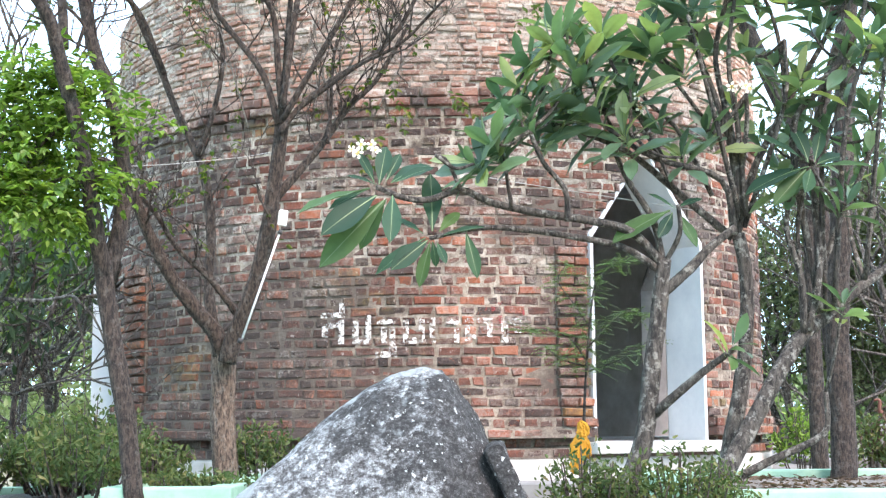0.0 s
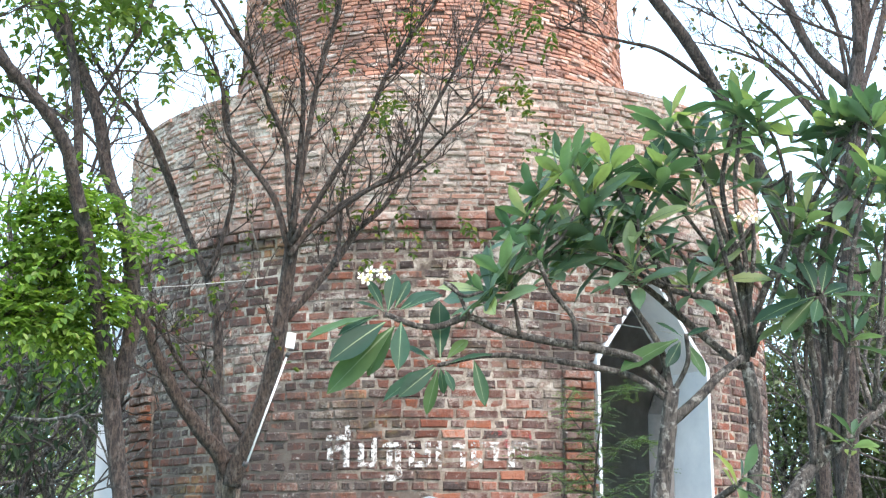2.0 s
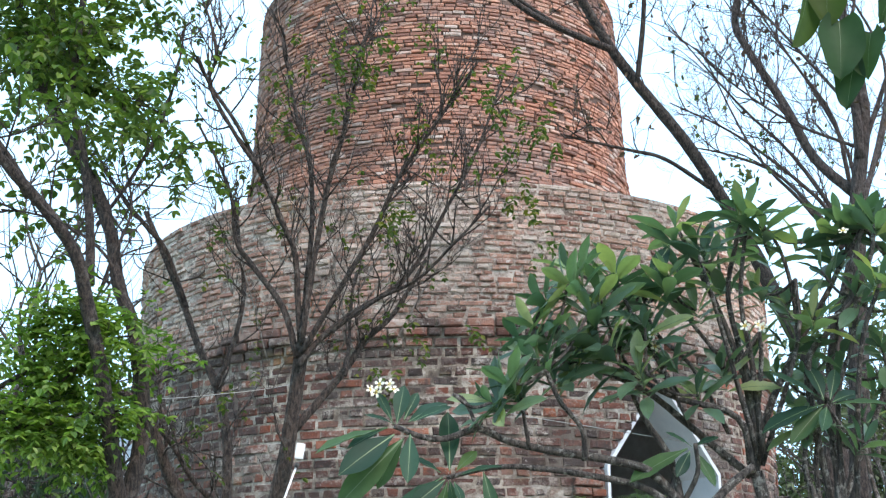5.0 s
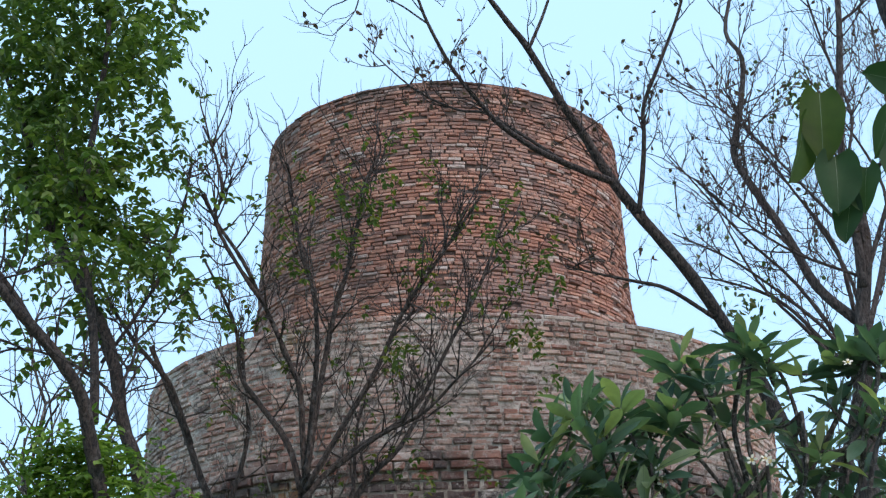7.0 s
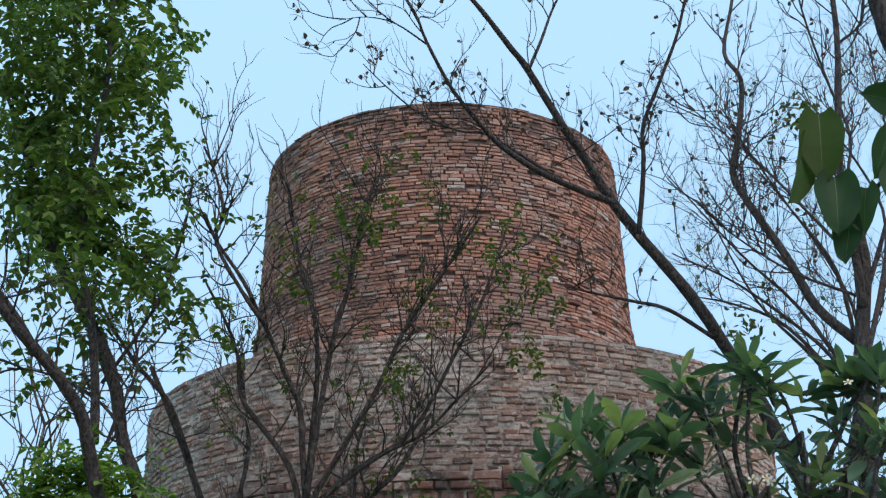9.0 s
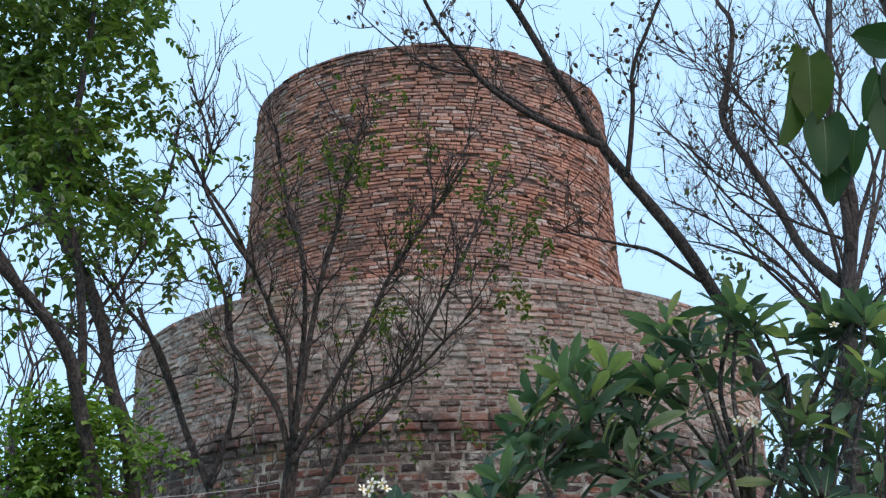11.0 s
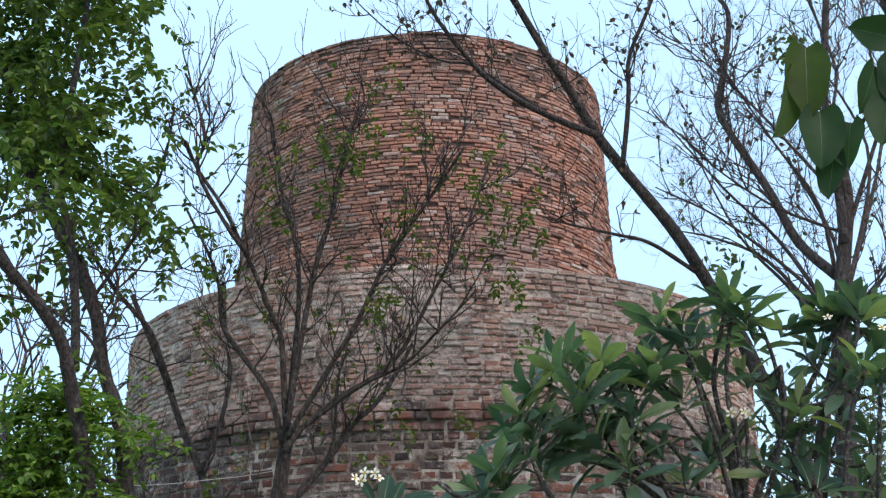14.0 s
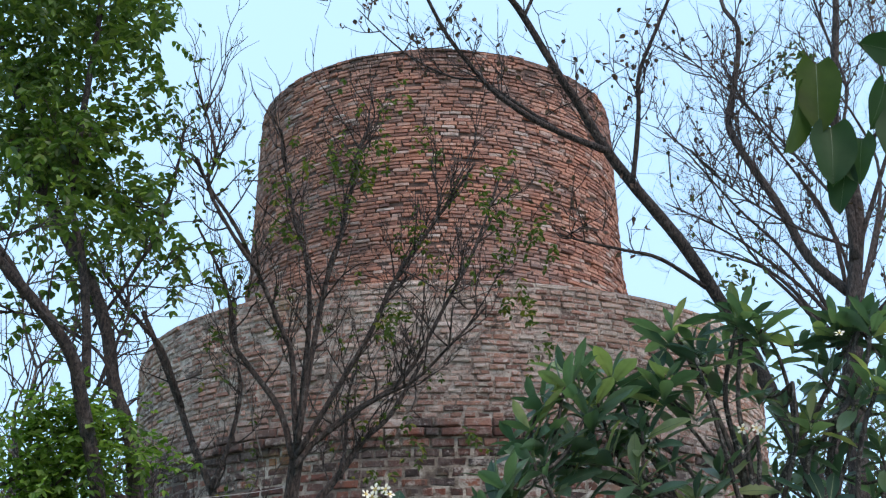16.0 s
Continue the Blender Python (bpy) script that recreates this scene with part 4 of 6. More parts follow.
    L.append((lim.add([(-0.96, 7.90, 2.94), (-0.95, 7.95, 3.27), (-0.93, 8.00, 3.70), (-0.96, 8.05, 4.11), (-1.06, 8.10, 4.47), (-1.13, 8.15, 4.81), (-1.19, 8.20, 5.17)], 0.020, 0.010, 7, 0.05), 10))
    L.append((lim.add([(-0.96, 7.85, 2.89), (-0.89, 7.83, 3.42), (-0.81, 7.80, 3.89), (-0.72, 7.78, 4.22), (-0.66, 7.75, 4.51), (-0.61, 7.73, 4.79), (-0.53, 7.70, 4.96)], 0.021, 0.010, 8, 0.05), 13))
    L.append((lim.add([(-0.96, 7.85, 2.82), (-0.75, 7.77, 3.16), (-0.52, 7.70, 3.54), (-0.37, 7.62, 3.85), (-0.20, 7.55, 4.09), (-0.01, 7.48, 4.35), (0.13, 7.40, 4.54)], 0.020, 0.008, 7, 0.05), 13))
    L.append((lim.add([(-0.97, 7.85, 2.75), (-0.87, 7.86, 2.89), (-0.68, 7.87, 3.06), (-0.32, 7.88, 3.31), (-0.08, 7.88, 3.74), (0.14, 7.89, 4.19), (0.32, 7.90, 4.73)], 0.020, 0.008, 7, 0.05), 13))
    L.append((lim.add([(-0.87, 7.90, 2.90), (-0.52, 7.80, 3.13), (-0.25, 7.70, 3.24), (-0.04, 7.60, 3.42), (0.19, 7.50, 3.64)], 0.013, 0.007, 6, 0.05), 8))
    L.append((lim.add([(-1.02, 8.00, 2.37), (-0.86, 8.04, 2.57), (-0.73, 8.08, 2.74), (-0.58, 8.12, 2.97), (-0.41, 8.16, 3.15), (-0.21, 8.20, 3.51)], 0.030, 0.013, 8, 0.05), 8))
    L.append((lim.add([(-0.70, 7.98, 2.71), (-0.69, 8.09, 2.94), (-0.69, 8.19, 3.23), (-0.67, 8.30, 3.45)], 0.013, 0.009, 7, 0.05), 3))
    L.append((lim.add([(-1.23, 7.60, 3.94), (-1.35, 7.56, 4.11), (-1.53, 7.52, 4.44), (-1.49, 7.48, 4.62), (-1.54, 7.44, 4.87), (-1.62, 7.40, 5.06)], 0.015, 0.007, 6, 0.05), 9))
    for line, n in L:
        sub_limbs(lim, line, int(n * 1.4), 0.34, 0.0066, 2, tips, start=0.25, up=0.35, spread=0.5)
    place(lim.make("limb", BARK_BROWN, t, "bare forking brown limbs and fine twigs"), at)
    dead = Tubes()
    for pts in VINES:
        sub_limbs(dead, dead.add(pts, 0.006, 0.003, 5), 11, 0.26, 0.0036, 2, [], start=0.05, up=0.0, spread=0.9, bend=0.4)
    place(dead.make("dead_twig", PALE_TWIG, t, "tangle of pale dry climbing twigs", "stuff"), at)
    lv = Leaves()
    for q in tips:
        if rng.random() < 0.025:
            lv.spray(q, rand_dir(-0.6), rng.uniform(0.07, 0.14), rng.choice((2, 3)), rng.uniform(0.03, 0.05), 1.2)
    for p in [(-0.58, 7.50, 4.53), (-0.62, 7.50, 4.65), (-0.44, 7.50, 5.02), (-0.51, 7.50, 4.69), (-0.68, 7.50, 4.31), (-0.86, 7.50, 4.58), (-0.27, 7.50, 4.11), (0.05, 7.50, 4.48), (0.19, 7.50, 4.25), (0.33, 7.50, 4.47), (0.46, 7.50, 4.20), (0.53, 7.50, 4.09), (0.21, 7.50, 3.99), (0.37, 7.50, 3.69), (0.50, 7.50, 3.48), (-0.40, 7.50, 3.64), (-0.34, 7.50, 3.57), (-1.15, 7.50, 4.55), (-1.06, 7.50, 4.16), (-0.15, 7.50, 4.76)]:
        for _ in range(7):
            q = Vector(p) + Vector((rng.gauss(0, 0.075), rng.gauss(0, 0.08), rng.gauss(0, 0.065)))
            lv.spray(q, rand_dir(-0.6), rng.uniform(0.09, 0.16), rng.choice((2, 3, 4)), rng.uniform(0.032, 0.05), 1.2)
    for p in [(-0.49, 7.90, 2.99), (-0.32, 7.90, 3.06), (-0.21, 7.90, 2.92), (-0.42, 7.90, 2.71), (-0.56, 7.90, 2.78), (-1.49, 7.90, 3.35), (-1.55, 7.90, 2.44), (-1.38, 7.90, 2.65), (-1.50, 7.90, 3.57), (0.10, 7.90, 2.95)]:
        for _ in range(4):
            q = Vector(p) + Vector((rng.gauss(0, 0.05), rng.gauss(0, 0.05), rng.gauss(0, 0.05)))
            lv.spray(q, rand_dir(-0.6), rng.uniform(0.07, 0.12), 2, rng.uniform(0.03, 0.05), 1.2)
    place(lv.make("sparse_foliage", LEAF_DRY, t, "sparse small yellowing green leaves"), at)


bare_tree()


# leaning dark tree whose limbs reach over the tower
def leaning_tree():
    at = (2.56, 8.6, 0.6)
    t = tree_thing("leaning_tree", "dark bare tree with a long limb leaning over the tower", at)
    stem = Tubes()
    stem.add([(2.51, 8.60, 0.45), (2.53, 8.64, 0.62), (2.55, 8.69, 0.98), (2.54, 8.73, 1.43), (2.51, 8.78, 1.92), (2.51, 8.82, 2.42), (2.40, 8.87, 2.93), (2.26, 8.92, 3.28), (2.10, 8.93, 3.70), (2.03, 8.91, 3.84)], 0.068, 0.050, 10, 0.06)
    place(stem.make("trunk", BARK_DARK, t, "slim dark trunk"), at)
    lim, tips = Tubes(), []
    L = []
    L.append((lim.add([(2.18, 8.93, 3.50), (2.08, 8.92, 3.74), (1.87, 8.85, 4.12), (1.61, 8.73, 4.51), (1.30, 8.64, 4.89), (1.07, 8.55, 5.19), (0.88, 8.45, 5.50), (0.76, 8.36, 5.65), (0.51, 8.27, 6.09), (0.37, 8.18, 6.25), (0.20, 8.09, 6.46), (-0.02, 8.00, 6.72)], 0.052, 0.015, 10, 0.06), 14))
    L.append((lim.add([(1.26, 8.55, 4.90), (1.30, 8.49, 5.20), (1.32, 8.43, 5.44), (1.33, 8.38, 5.68), (1.48, 8.32, 6.04), (1.61, 8.26, 6.36), (1.69, 8.20, 6.66)], 0.02, 0.010, 8, 0.05), 14))
    L.append((lim.add([(1.07, 8.40, 5.08), (0.77, 8.31, 5.17), (0.52, 8.23, 5.27), (0.29, 8.14, 5.41), (0.15, 8.06, 5.54), (-0.04, 7.97, 5.77), (-0.21, 7.85, 6.08), (-0.29, 7.80, 6.29), (-0.43, 7.78, 6.54), (-0.50, 7.75, 6.78)], 0.026, 0.004, 8, 0.05), 16))
    L.append((lim.add([(0.74, 8.40, 5.24), (0.48, 8.47, 5.48), (0.20, 8.53, 5.71), (-0.00, 8.60, 5.78), (-0.30, 8.67, 5.98), (-0.55, 8.73, 6.25), (-0.73, 8.80, 6.49)], 0.014, 0.004, 7, 0.05), 12))
    L.append((lim.add([(0.50, 8.10, 5.98), (0.61, 8.17, 6.28), (0.70, 8.23, 6.56), (0.82, 8.30, 6.85)], 0.014, 0.007, 7), 5))
    L.append((lim.add([(-0.20, 7.86, 6.06), (-0.42, 7.75, 6.17), (-0.62, 7.75, 6.23), (-0.82, 7.75, 6.21)], 0.007, 0.002, 6), 6))
    L.append((lim.add([(1.77, 8.80, 4.20), (1.45, 8.70, 4.38), (1.19, 8.60, 4.41), (0.90, 8.50, 4.44), (0.72, 8.40, 4.45)], 0.018, 0.005, 7, 0.08), 8))
    for line, n in L:
        sub_limbs(lim, line, n, 0.34, 0.0055, 2, tips, start=0.25, up=0.2, spread=0.55)
    place(lim.make("limb", BARK_DARK, t, "bare leaning limbs with fine twigs"), at)
    lv = Leaves()
    for q in tips:
        if rng.random() < 0.10:
            lv.leaf(q, rand_dir(-0.8), rand_dir(), rng.uniform(0.035, 0.06), 0.035)
    place(lv.make("dry_leaves", LEAF_BROWN, t, "few curled dry leaves"), at)


leaning_tree()


# upright bare tree
def upright_tree():
    at = (2.62, 8.4, 0.6)
    t = tree_thing("upright_tree", "upright dark-trunked tree with a haze of bare twigs", at)
    stem = Tubes()
    stem.add([(2.46, 8.40, 0.57), (2.47, 8.40, 0.81), (2.47, 8.40, 1.16), (2.47, 8.40, 1.66), (2.52, 8.40, 2.24), (2.58, 8.40, 2.98), (2.64, 8.40, 3.73), (2.68, 8.40, 3.96)], 0.085, 0.055, 12, 0.08)
    place(stem.make("trunk", BARK_DARK, t, "straight dark rough trunk"), at)
    lim, tips = Tubes(), []
    L = []
    L.append((lim.add([(2.60, 8.40, 3.63), (2.65, 8.35, 3.96), (2.73, 8.30, 4.50), (2.70, 8.25, 4.85), (2.65, 8.20, 5.16)], 0.055, 0.035, 10, 0.06), 4))
    L.append((lim.add([(2.68, 8.30, 4.22), (2.67, 8.25, 4.57), (2.63, 8.20, 5.14), (2.66, 8.15, 5.60), (2.71, 8.10, 6.15), (2.71, 8.05, 6.57), (2.71, 8.00, 6.98)], 0.034, 0.016, 9, 0.06), 16))
    L.append((lim.add([(2.64, 8.40, 4.02), (2.42, 8.46, 4.29), (2.27, 8.51, 4.69), (2.04, 8.57, 5.18), (1.99, 8.62, 5.42), (2.09, 8.68, 5.82), (2.15, 8.73, 6.24), (2.06, 8.79, 6.52), (2.18, 8.84, 7.03), (2.26, 8.90, 7.50)], 0.036, 0.010, 9, 0.06), 22))
    L.append((lim.add([(2.74, 8.20, 6.21), (2.90, 8.13, 6.33), (2.95, 8.07, 6.57), (2.99, 8.00, 6.82)], 0.012, 0.007, 7), 7))
    L.append((lim.add([(2.65, 8.30, 4.59), (2.45, 8.38, 4.93), (2.19, 8.45, 5.33), (1.96, 8.53, 5.65), (1.67, 8.60, 5.98)], 0.013, 0.004, 7), 16))
    L.append((lim.add([(2.67, 8.30, 4.30), (2.27, 8.37, 4.51), (1.93, 8.43, 4.80), (1.70, 8.50, 5.09)], 0.012, 0.004, 7), 16))
    L.append((lim.add([(2.66, 8.20, 5.10), (2.76, 8.28, 5.50), (2.69, 8.35, 5.95), (2.61, 8.40, 6.46), (2.58, 8.45, 6.85), (2.59, 8.50, 7.20)], 0.012, 0.006, 7), 10))
    L.append((lim.add([(2.68, 8.30, 4.22), (2.89, 8.23, 4.77), (3.06, 8.17, 5.25), (3.18, 8.10, 5.88)], 0.02, 0.007, 7), 12))
    L.append((lim.add([(2.60, 8.40, 3.67), (2.86, 8.30, 3.91), (2.99, 8.20, 4.11)], 0.018, 0.007, 7), 10))
    for line, n in L:
        sub_limbs(lim, line, int(n * 1.3), 0.44, 0.0062, 2, tips, start=0.2, up=0.3, spread=0.55)
    place(lim.make("limb", TWIG, t, "bare grey-brown limbs and a haze of twigs"), at)
    lv = Leaves()
    for q in tips:
        if rng.random() < 0.05:
            lv.leaf(q, rand_dir(-0.8), rand_dir(), rng.uniform(0.035, 0.055), 0.03)
    place(lv.make("dry_leaves", LEAF_BROWN, t, "few curled dry leaves"), at)


upright_tree()


def twiggy_tree():
    at = (2.62, 9.4, 0.55)
    t = tree_thing("twiggy_tree", "slim dark tree with a dense fan of bare fine twigs", at)
    stem = Tubes()
    stem.add([(2.61, 9.4, 0.50), (2.60, 9.4, 0.80), (2.59, 9.4, 1.50), (2.60, 9.4, 2.06), (2.62, 9.4, 2.47), (2.72, 9.4, 3.21), (2.88, 9.4, 3.75), (2.98, 9.5, 4.15)], 0.062, 0.04, 12, 0.08)
    place(stem.make("trunk", BARK_DARK, t, "dark rough trunk in the shade"), at)
    lim, tips = Tubes(), []
    for k, pts in enumerate((
            [(2.84, 9.3, 4.00), (2.64, 9.3, 4.31), (2.10, 9.3, 4.79), (1.61, 9.3, 5.06)], [(2.97, 9.42, 4.15), (2.88, 9.42, 4.94), (2.59, 9.42, 5.47), (2.18, 9.42, 6.24)],
            [(2.87, 9.5, 3.95), (2.61, 9.54, 4.34), (2.27, 9.54, 4.76), (1.95, 9.54, 5.54)], [(3.00, 9.5, 4.15), (3.04, 9.66, 4.75), (2.77, 9.66, 5.38), (2.43, 9.66, 5.94)],
            [(2.95, 9.5, 4.05), (2.64, 9.78, 4.80), (2.24, 9.78, 5.25), (1.71, 9.78, 5.97)], [(3.00, 9.5, 4.15), (3.28, 9.9, 5.37), (3.19, 9.9, 6.04), (3.26, 9.9, 6.91)],
            [(3.00, 9.5, 4.12), (3.52, 10.02, 5.52), (3.34, 10.02, 6.21), (2.94, 10.02, 6.88)], [(2.90, 9.5, 3.98), (2.62, 10.1, 4.74), (2.23, 10.14, 4.95), (1.89, 10.14, 5.03)],
            [(3.02, 9.5, 4.18), (3.74, 10.26, 5.89), (3.73, 10.26, 6.77), (3.70, 10.26, 7.59)])):
        line = lim.add(pts, 0.020, 0.005, 7, 0.06)
        sub_limbs(lim, line, 9, 0.46, 0.0056, 3, tips, start=0.15, up=0.22, spread=0.6)
    place(lim.make("limb", TWIG, t, "fan of bare grey-brown limbs and twigs"), at)
    lv = Leaves()
    for q in tips:
        if rng.random() < 0.012:
            lv.leaf(q, rand_dir(-0.8), rand_dir(), rng.uniform(0.035, 0.06), 0.035)
    for c in ((2.69, 9.2, 6.21), (2.75, 9.3, 6.15), (2.07, 9.2, 4.41)):           # small tufts of green left on the twigs
        for _ in range(60):
            lv.leaf(Vector(c) + Vector((rng.gauss(0, 0.10), rng.gauss(0, 0.1), rng.gauss(0, 0.08))), rand_dir(-0.4), rand_dir(), rng.uniform(0.04, 0.07), 0.03)
    place(lv.make("sparse_foliage", LEAF_SHRUB, t, "few dull green leaf tufts"), at)


twiggy_tree()


# large heart-shaped leaves on a near branch
def heart_leaf_tree():
    at = (2.6, 5.2, 0.0)
    t = tree_thing("heart_leaf_tree", "tree with large glossy heart-shaped green leaves", at)
    lim = Tubes()
    lim.add([at, (2.75, 5.2, 1.5), (2.55, 5.2, 2.8), (2.2, 5.2, 3.6), (2.06, 5.2, 4.1), (1.99, 5.2, 4.39), (1.96, 5.2, 4.60), (1.93, 5.2, 4.85), (1.90, 5.2, 5.2)], 0.06, 0.035, 10, 0.05)
    place(lim.make("trunk", BARK_DARK, t, "dark smooth limb"), at)
    twig = Tubes()
    twig.add([(2.14, 5.2, 3.75), (2.02, 5.19, 3.80), (1.93, 5.18, 3.76), (1.86, 5.17, 3.68), (1.81, 5.16, 3.60)], 0.011, 0.007, 6)
    twig.add([(1.84, 5.17, 3.64), (1.76, 5.17, 3.61), (1.64, 5.16, 3.67), (1.56, 5.16, 3.80), (1.52, 5.15, 3.86)], 0.006, 0.003, 6)
    twig.add([(1.64, 5.16, 3.67), (1.62, 5.17, 3.82), (1.60, 5.15, 3.98)], 0.004, 0.003, 6)
    twig.add([(1.93, 5.18, 3.76), (1.93, 5.17, 3.85), (1.89, 5.15, 3.88)], 0.005, 0.003, 6)
    twig.add([(2.06, 5.2, 4.10), (2.03, 5.18, 4.06), (1.98, 5.15, 4.03)], 0.006, 0.003, 6)
    place(twig.make("twig", BARK_DARK, t, "slender leaf-bearing twigs"), at)

    def heart(width, curl, wave):
        """A broad pointed leaf of unit length with a shallow notch at its stalk."""
        v, f, idx = [], [], []
        rows, cols = 12, 8
        for i in range(rows + 1):
            y = i / rows
            w = width * 0.5 * math.sin(math.pi * (0.07 + 0.93 * y) ** 0.82) ** 0.62 if i < rows else 0.0
            for k in range(cols + 1):
                u = 2 * k / cols - 1
                notch = -0.06 * abs(u) * (1 - y) ** 3
                z = -curl * y * y + 0.20 * width * abs(u) ** 1.4 * (1 - 0.5 * y) + 0.025 * math.sin(7 * y + 2.2 * u + wave) * abs(u)
                v.append((u * w * (1 + 0.04 * math.sin(11 * y + wave + u)), y + notch, z))
        for i in range(rows):
            for k in range(cols):
                a = i * (cols + 1) + k
                f.append((a, a + 1, a + cols + 2, a + cols + 1))
                idx.append(0)
        for i in range(rows - 1):
            k = len(v)
            for y in (i / rows, (i + 1) / rows):
                v += [(-0.0028 * (1.2 - y), y, -curl * y * y + 0.003), (0.0028 * (1.2 - y), y, -curl * y * y + 0.003)]
            f.append((k, k + 1, k + 3, k + 2))
            idx.append(1)
        me = bpy.data.meshes.new("heart_leaf")
        me.from_pydata(v, [], f)
        me.materials.append(LEAF_HEART)
        me.materials.append(RIB)
        me.polygons.foreach_set("material_index", idx)
        me.polygons.foreach_set("use_smooth", [True] * len(f))
        return me

    # stalk end, tip, breadth and how far the blade is turned from the path
    for k, (bx, by, bz, tx, ty, tz, w, turn) in enumerate((
            (1.60, 5.15, 3.97, 1.57, 5.10, 3.62, 0.20, 10), (1.51, 5.15, 3.83, 1.44, 5.02, 3.49, 0.20, -55), (1.63, 5.15, 3.66, 1.60, 5.05, 3.38, 0.20, 5),
            (1.68, 5.16, 3.47, 1.61, 5.12, 3.25, 0.13, 35), (1.76, 5.15, 3.60, 1.69, 5.08, 3.38, 0.16, 45), (1.89, 5.15, 3.87, 1.82, 5.12, 3.65, 0.14, -20),
            (1.94, 5.15, 3.73, 1.86, 5.08, 3.48, 0.18, 20), (1.98, 5.15, 4.02, 1.78, 5.02, 4.00, 0.16, -40), (2.01, 5.15, 3.92, 1.93, 5.10, 3.70, 0.17, 15))):
        y = Vector((tx - bx, ty - by, tz - bz))
        size = y.length
        y.normalize()
        out = Matrix.Rotation(radians(turn), 3, y) @ Vector((0.1, -1, 0.25))
        x = y.cross(out).normalized()
        m = Matrix((x, y, x.cross(y))).transposed().to_4x4()
        ob = new("leaf", heart(w / size, 0.12 + 0.05 * (k % 3), k * 1.3))
        ob.parent = t
        ob.matrix_local = Matrix.Translation(Vector((bx, by, bz)) - Vector(at)) @ m @ Matrix.Scale(size, 4)


heart_leaf_tree()


# ---------------------------------------------------------------- frangipani
def big_leaf_mesh(name, width, bend, fold, blade=LEAF_BIG):
    v, f = [], []
    rows = 8
    for i in range(rows + 1):
        y = i / rows
        w = width * (math.sin(math.pi * y ** 1.35) ** 0.8 if 0 < y < 1 else 0.04 * (1 - y))
        z = -bend * y * y
        wave = 0.012 * math.sin(i * 2.1 + width * 30)
        v += [(-w, y, z + w * fold + wave), (-w * 0.5, y, z + w * fold * 0.35), (0, y, z), (w * 0.5, y, z + w * fold * 0.35), (w, y, z + w * fold - wave)]
    for i in range(rows):
        for k in range(4):
            a = 5 * i + k
            f.append((a, a + 1, a + 6, a + 5))
    n = len(f)
    idx = [0] * n
    b = len(v)
    for i in range(rows):                      # pale midrib, slightly proud
        y0, y1 = i / rows, (i + 1) / rows
        r0, r1 = 0.008 * (1 - y0) + 0.002, 0.008 * (1 - y1) + 0.002
        z0, z1 = -bend * y0 * y0 + 0.006, -bend * y1 * y1 + 0.006
        k = len(v)
        v += [(-r0, y0, z0), (r0, y0, z0), (r1, y1, z1), (-r1, y1, z1)]
        f.append((k, k + 1, k + 2, k + 3))
        idx.append(1)
    me = bpy.data.meshes.new(name)
    me.from_pydata(v, [], f)
    me.materials.append(blade)
    me.materials.append(RIB)
    me.polygons.foreach_set("material_index", idx)
    me.polygons.foreach_set("use_smooth", [True] * len(f))
    return me


BIG_LEAVES = [big_leaf_mesh("frangipani_leaf", w, b, fo) for w, b, fo in ((0.150, 0.20, 0.30), (0.165, 0.36, 0.22), (0.140, 0.10, 0.42), (0.175, 0.28, 0.15))]


BROAD_LEAVES = [big_leaf_mesh("broad_leaf", w, b, fo, LEAF_DIMMED) for w, b, fo in ((0.160, 0.12, 0.25), (0.180, 0.18, 0.18), (0.145, 0.08, 0.35))]


def flower_mesh():
    v, f, idx = [], [], []
    for k in range(5):
        a = 2 * math.pi * k / 5
        d = Vector((math.cos(a), math.sin(a), 0))
        s = Vector((-math.sin(a + 0.35), math.cos(a + 0.35), 0))
        b = len(v)
        v += [d * 0.05, d * 0.35 + s * 0.16 + Vector((0, 0, 0.06)), d * 0.35 - s * 0.16 + Vector((0, 0, 0.02)), d * 0.8 + s * 0.34 + Vector((0, 0, 0.15)), d * 0.8 - s * 0.26 + Vector((0, 0, 0.05)), d * 1.08 + s * 0.08 + Vector((0, 0, 0.05))]
        f += [(b, b + 2, b + 1), (b + 1, b + 2, b + 4, b + 3), (b + 3, b + 4, b + 5)]
        idx += [1, 0, 0]
    me = bpy.data.meshes.new("flower")
    me.from_pydata(v, [], f)
    me.materials.append(PETAL)
    me.materials.append(PETAL_EYE)
    me.polygons.foreach_set("material_index", idx)
    return me


FLOWER = flower_mesh()


def rosette(tree, at, p, d, count, size, foot):
    """A whorl of long leaves at a branch's end."""
    d = Vector(d).normalized()
    turn = rng.random() * 6.28
    for i in range(count):
        az = turn + i * 2.4
        tilt = radians(rng.uniform(40, 86) if i > 2 else rng.uniform(10, 36))
        base = d.to_track_quat("Z", "Y").to_matrix().to_4x4()
        m = base @ Matrix.Rotation(az, 4, "Z") @ Matrix.Rotation(math.pi / 2 - tilt, 4, "X")
        ob = new("leaf", BIG_LEAVES[rng.randrange(4)])
        ob.parent = tree
        q = Vector(p) - d * 0.010 * i - Vector(foot)
        ob.matrix_local = Matrix.Translation(q) @ m @ Matrix.Rotation(rng.gauss(0, 0.25), 4, "Y") @ Matrix.Scale(size * rng.uniform(0.72, 1.12) * (0.7 if i <= 2 else 1), 4)


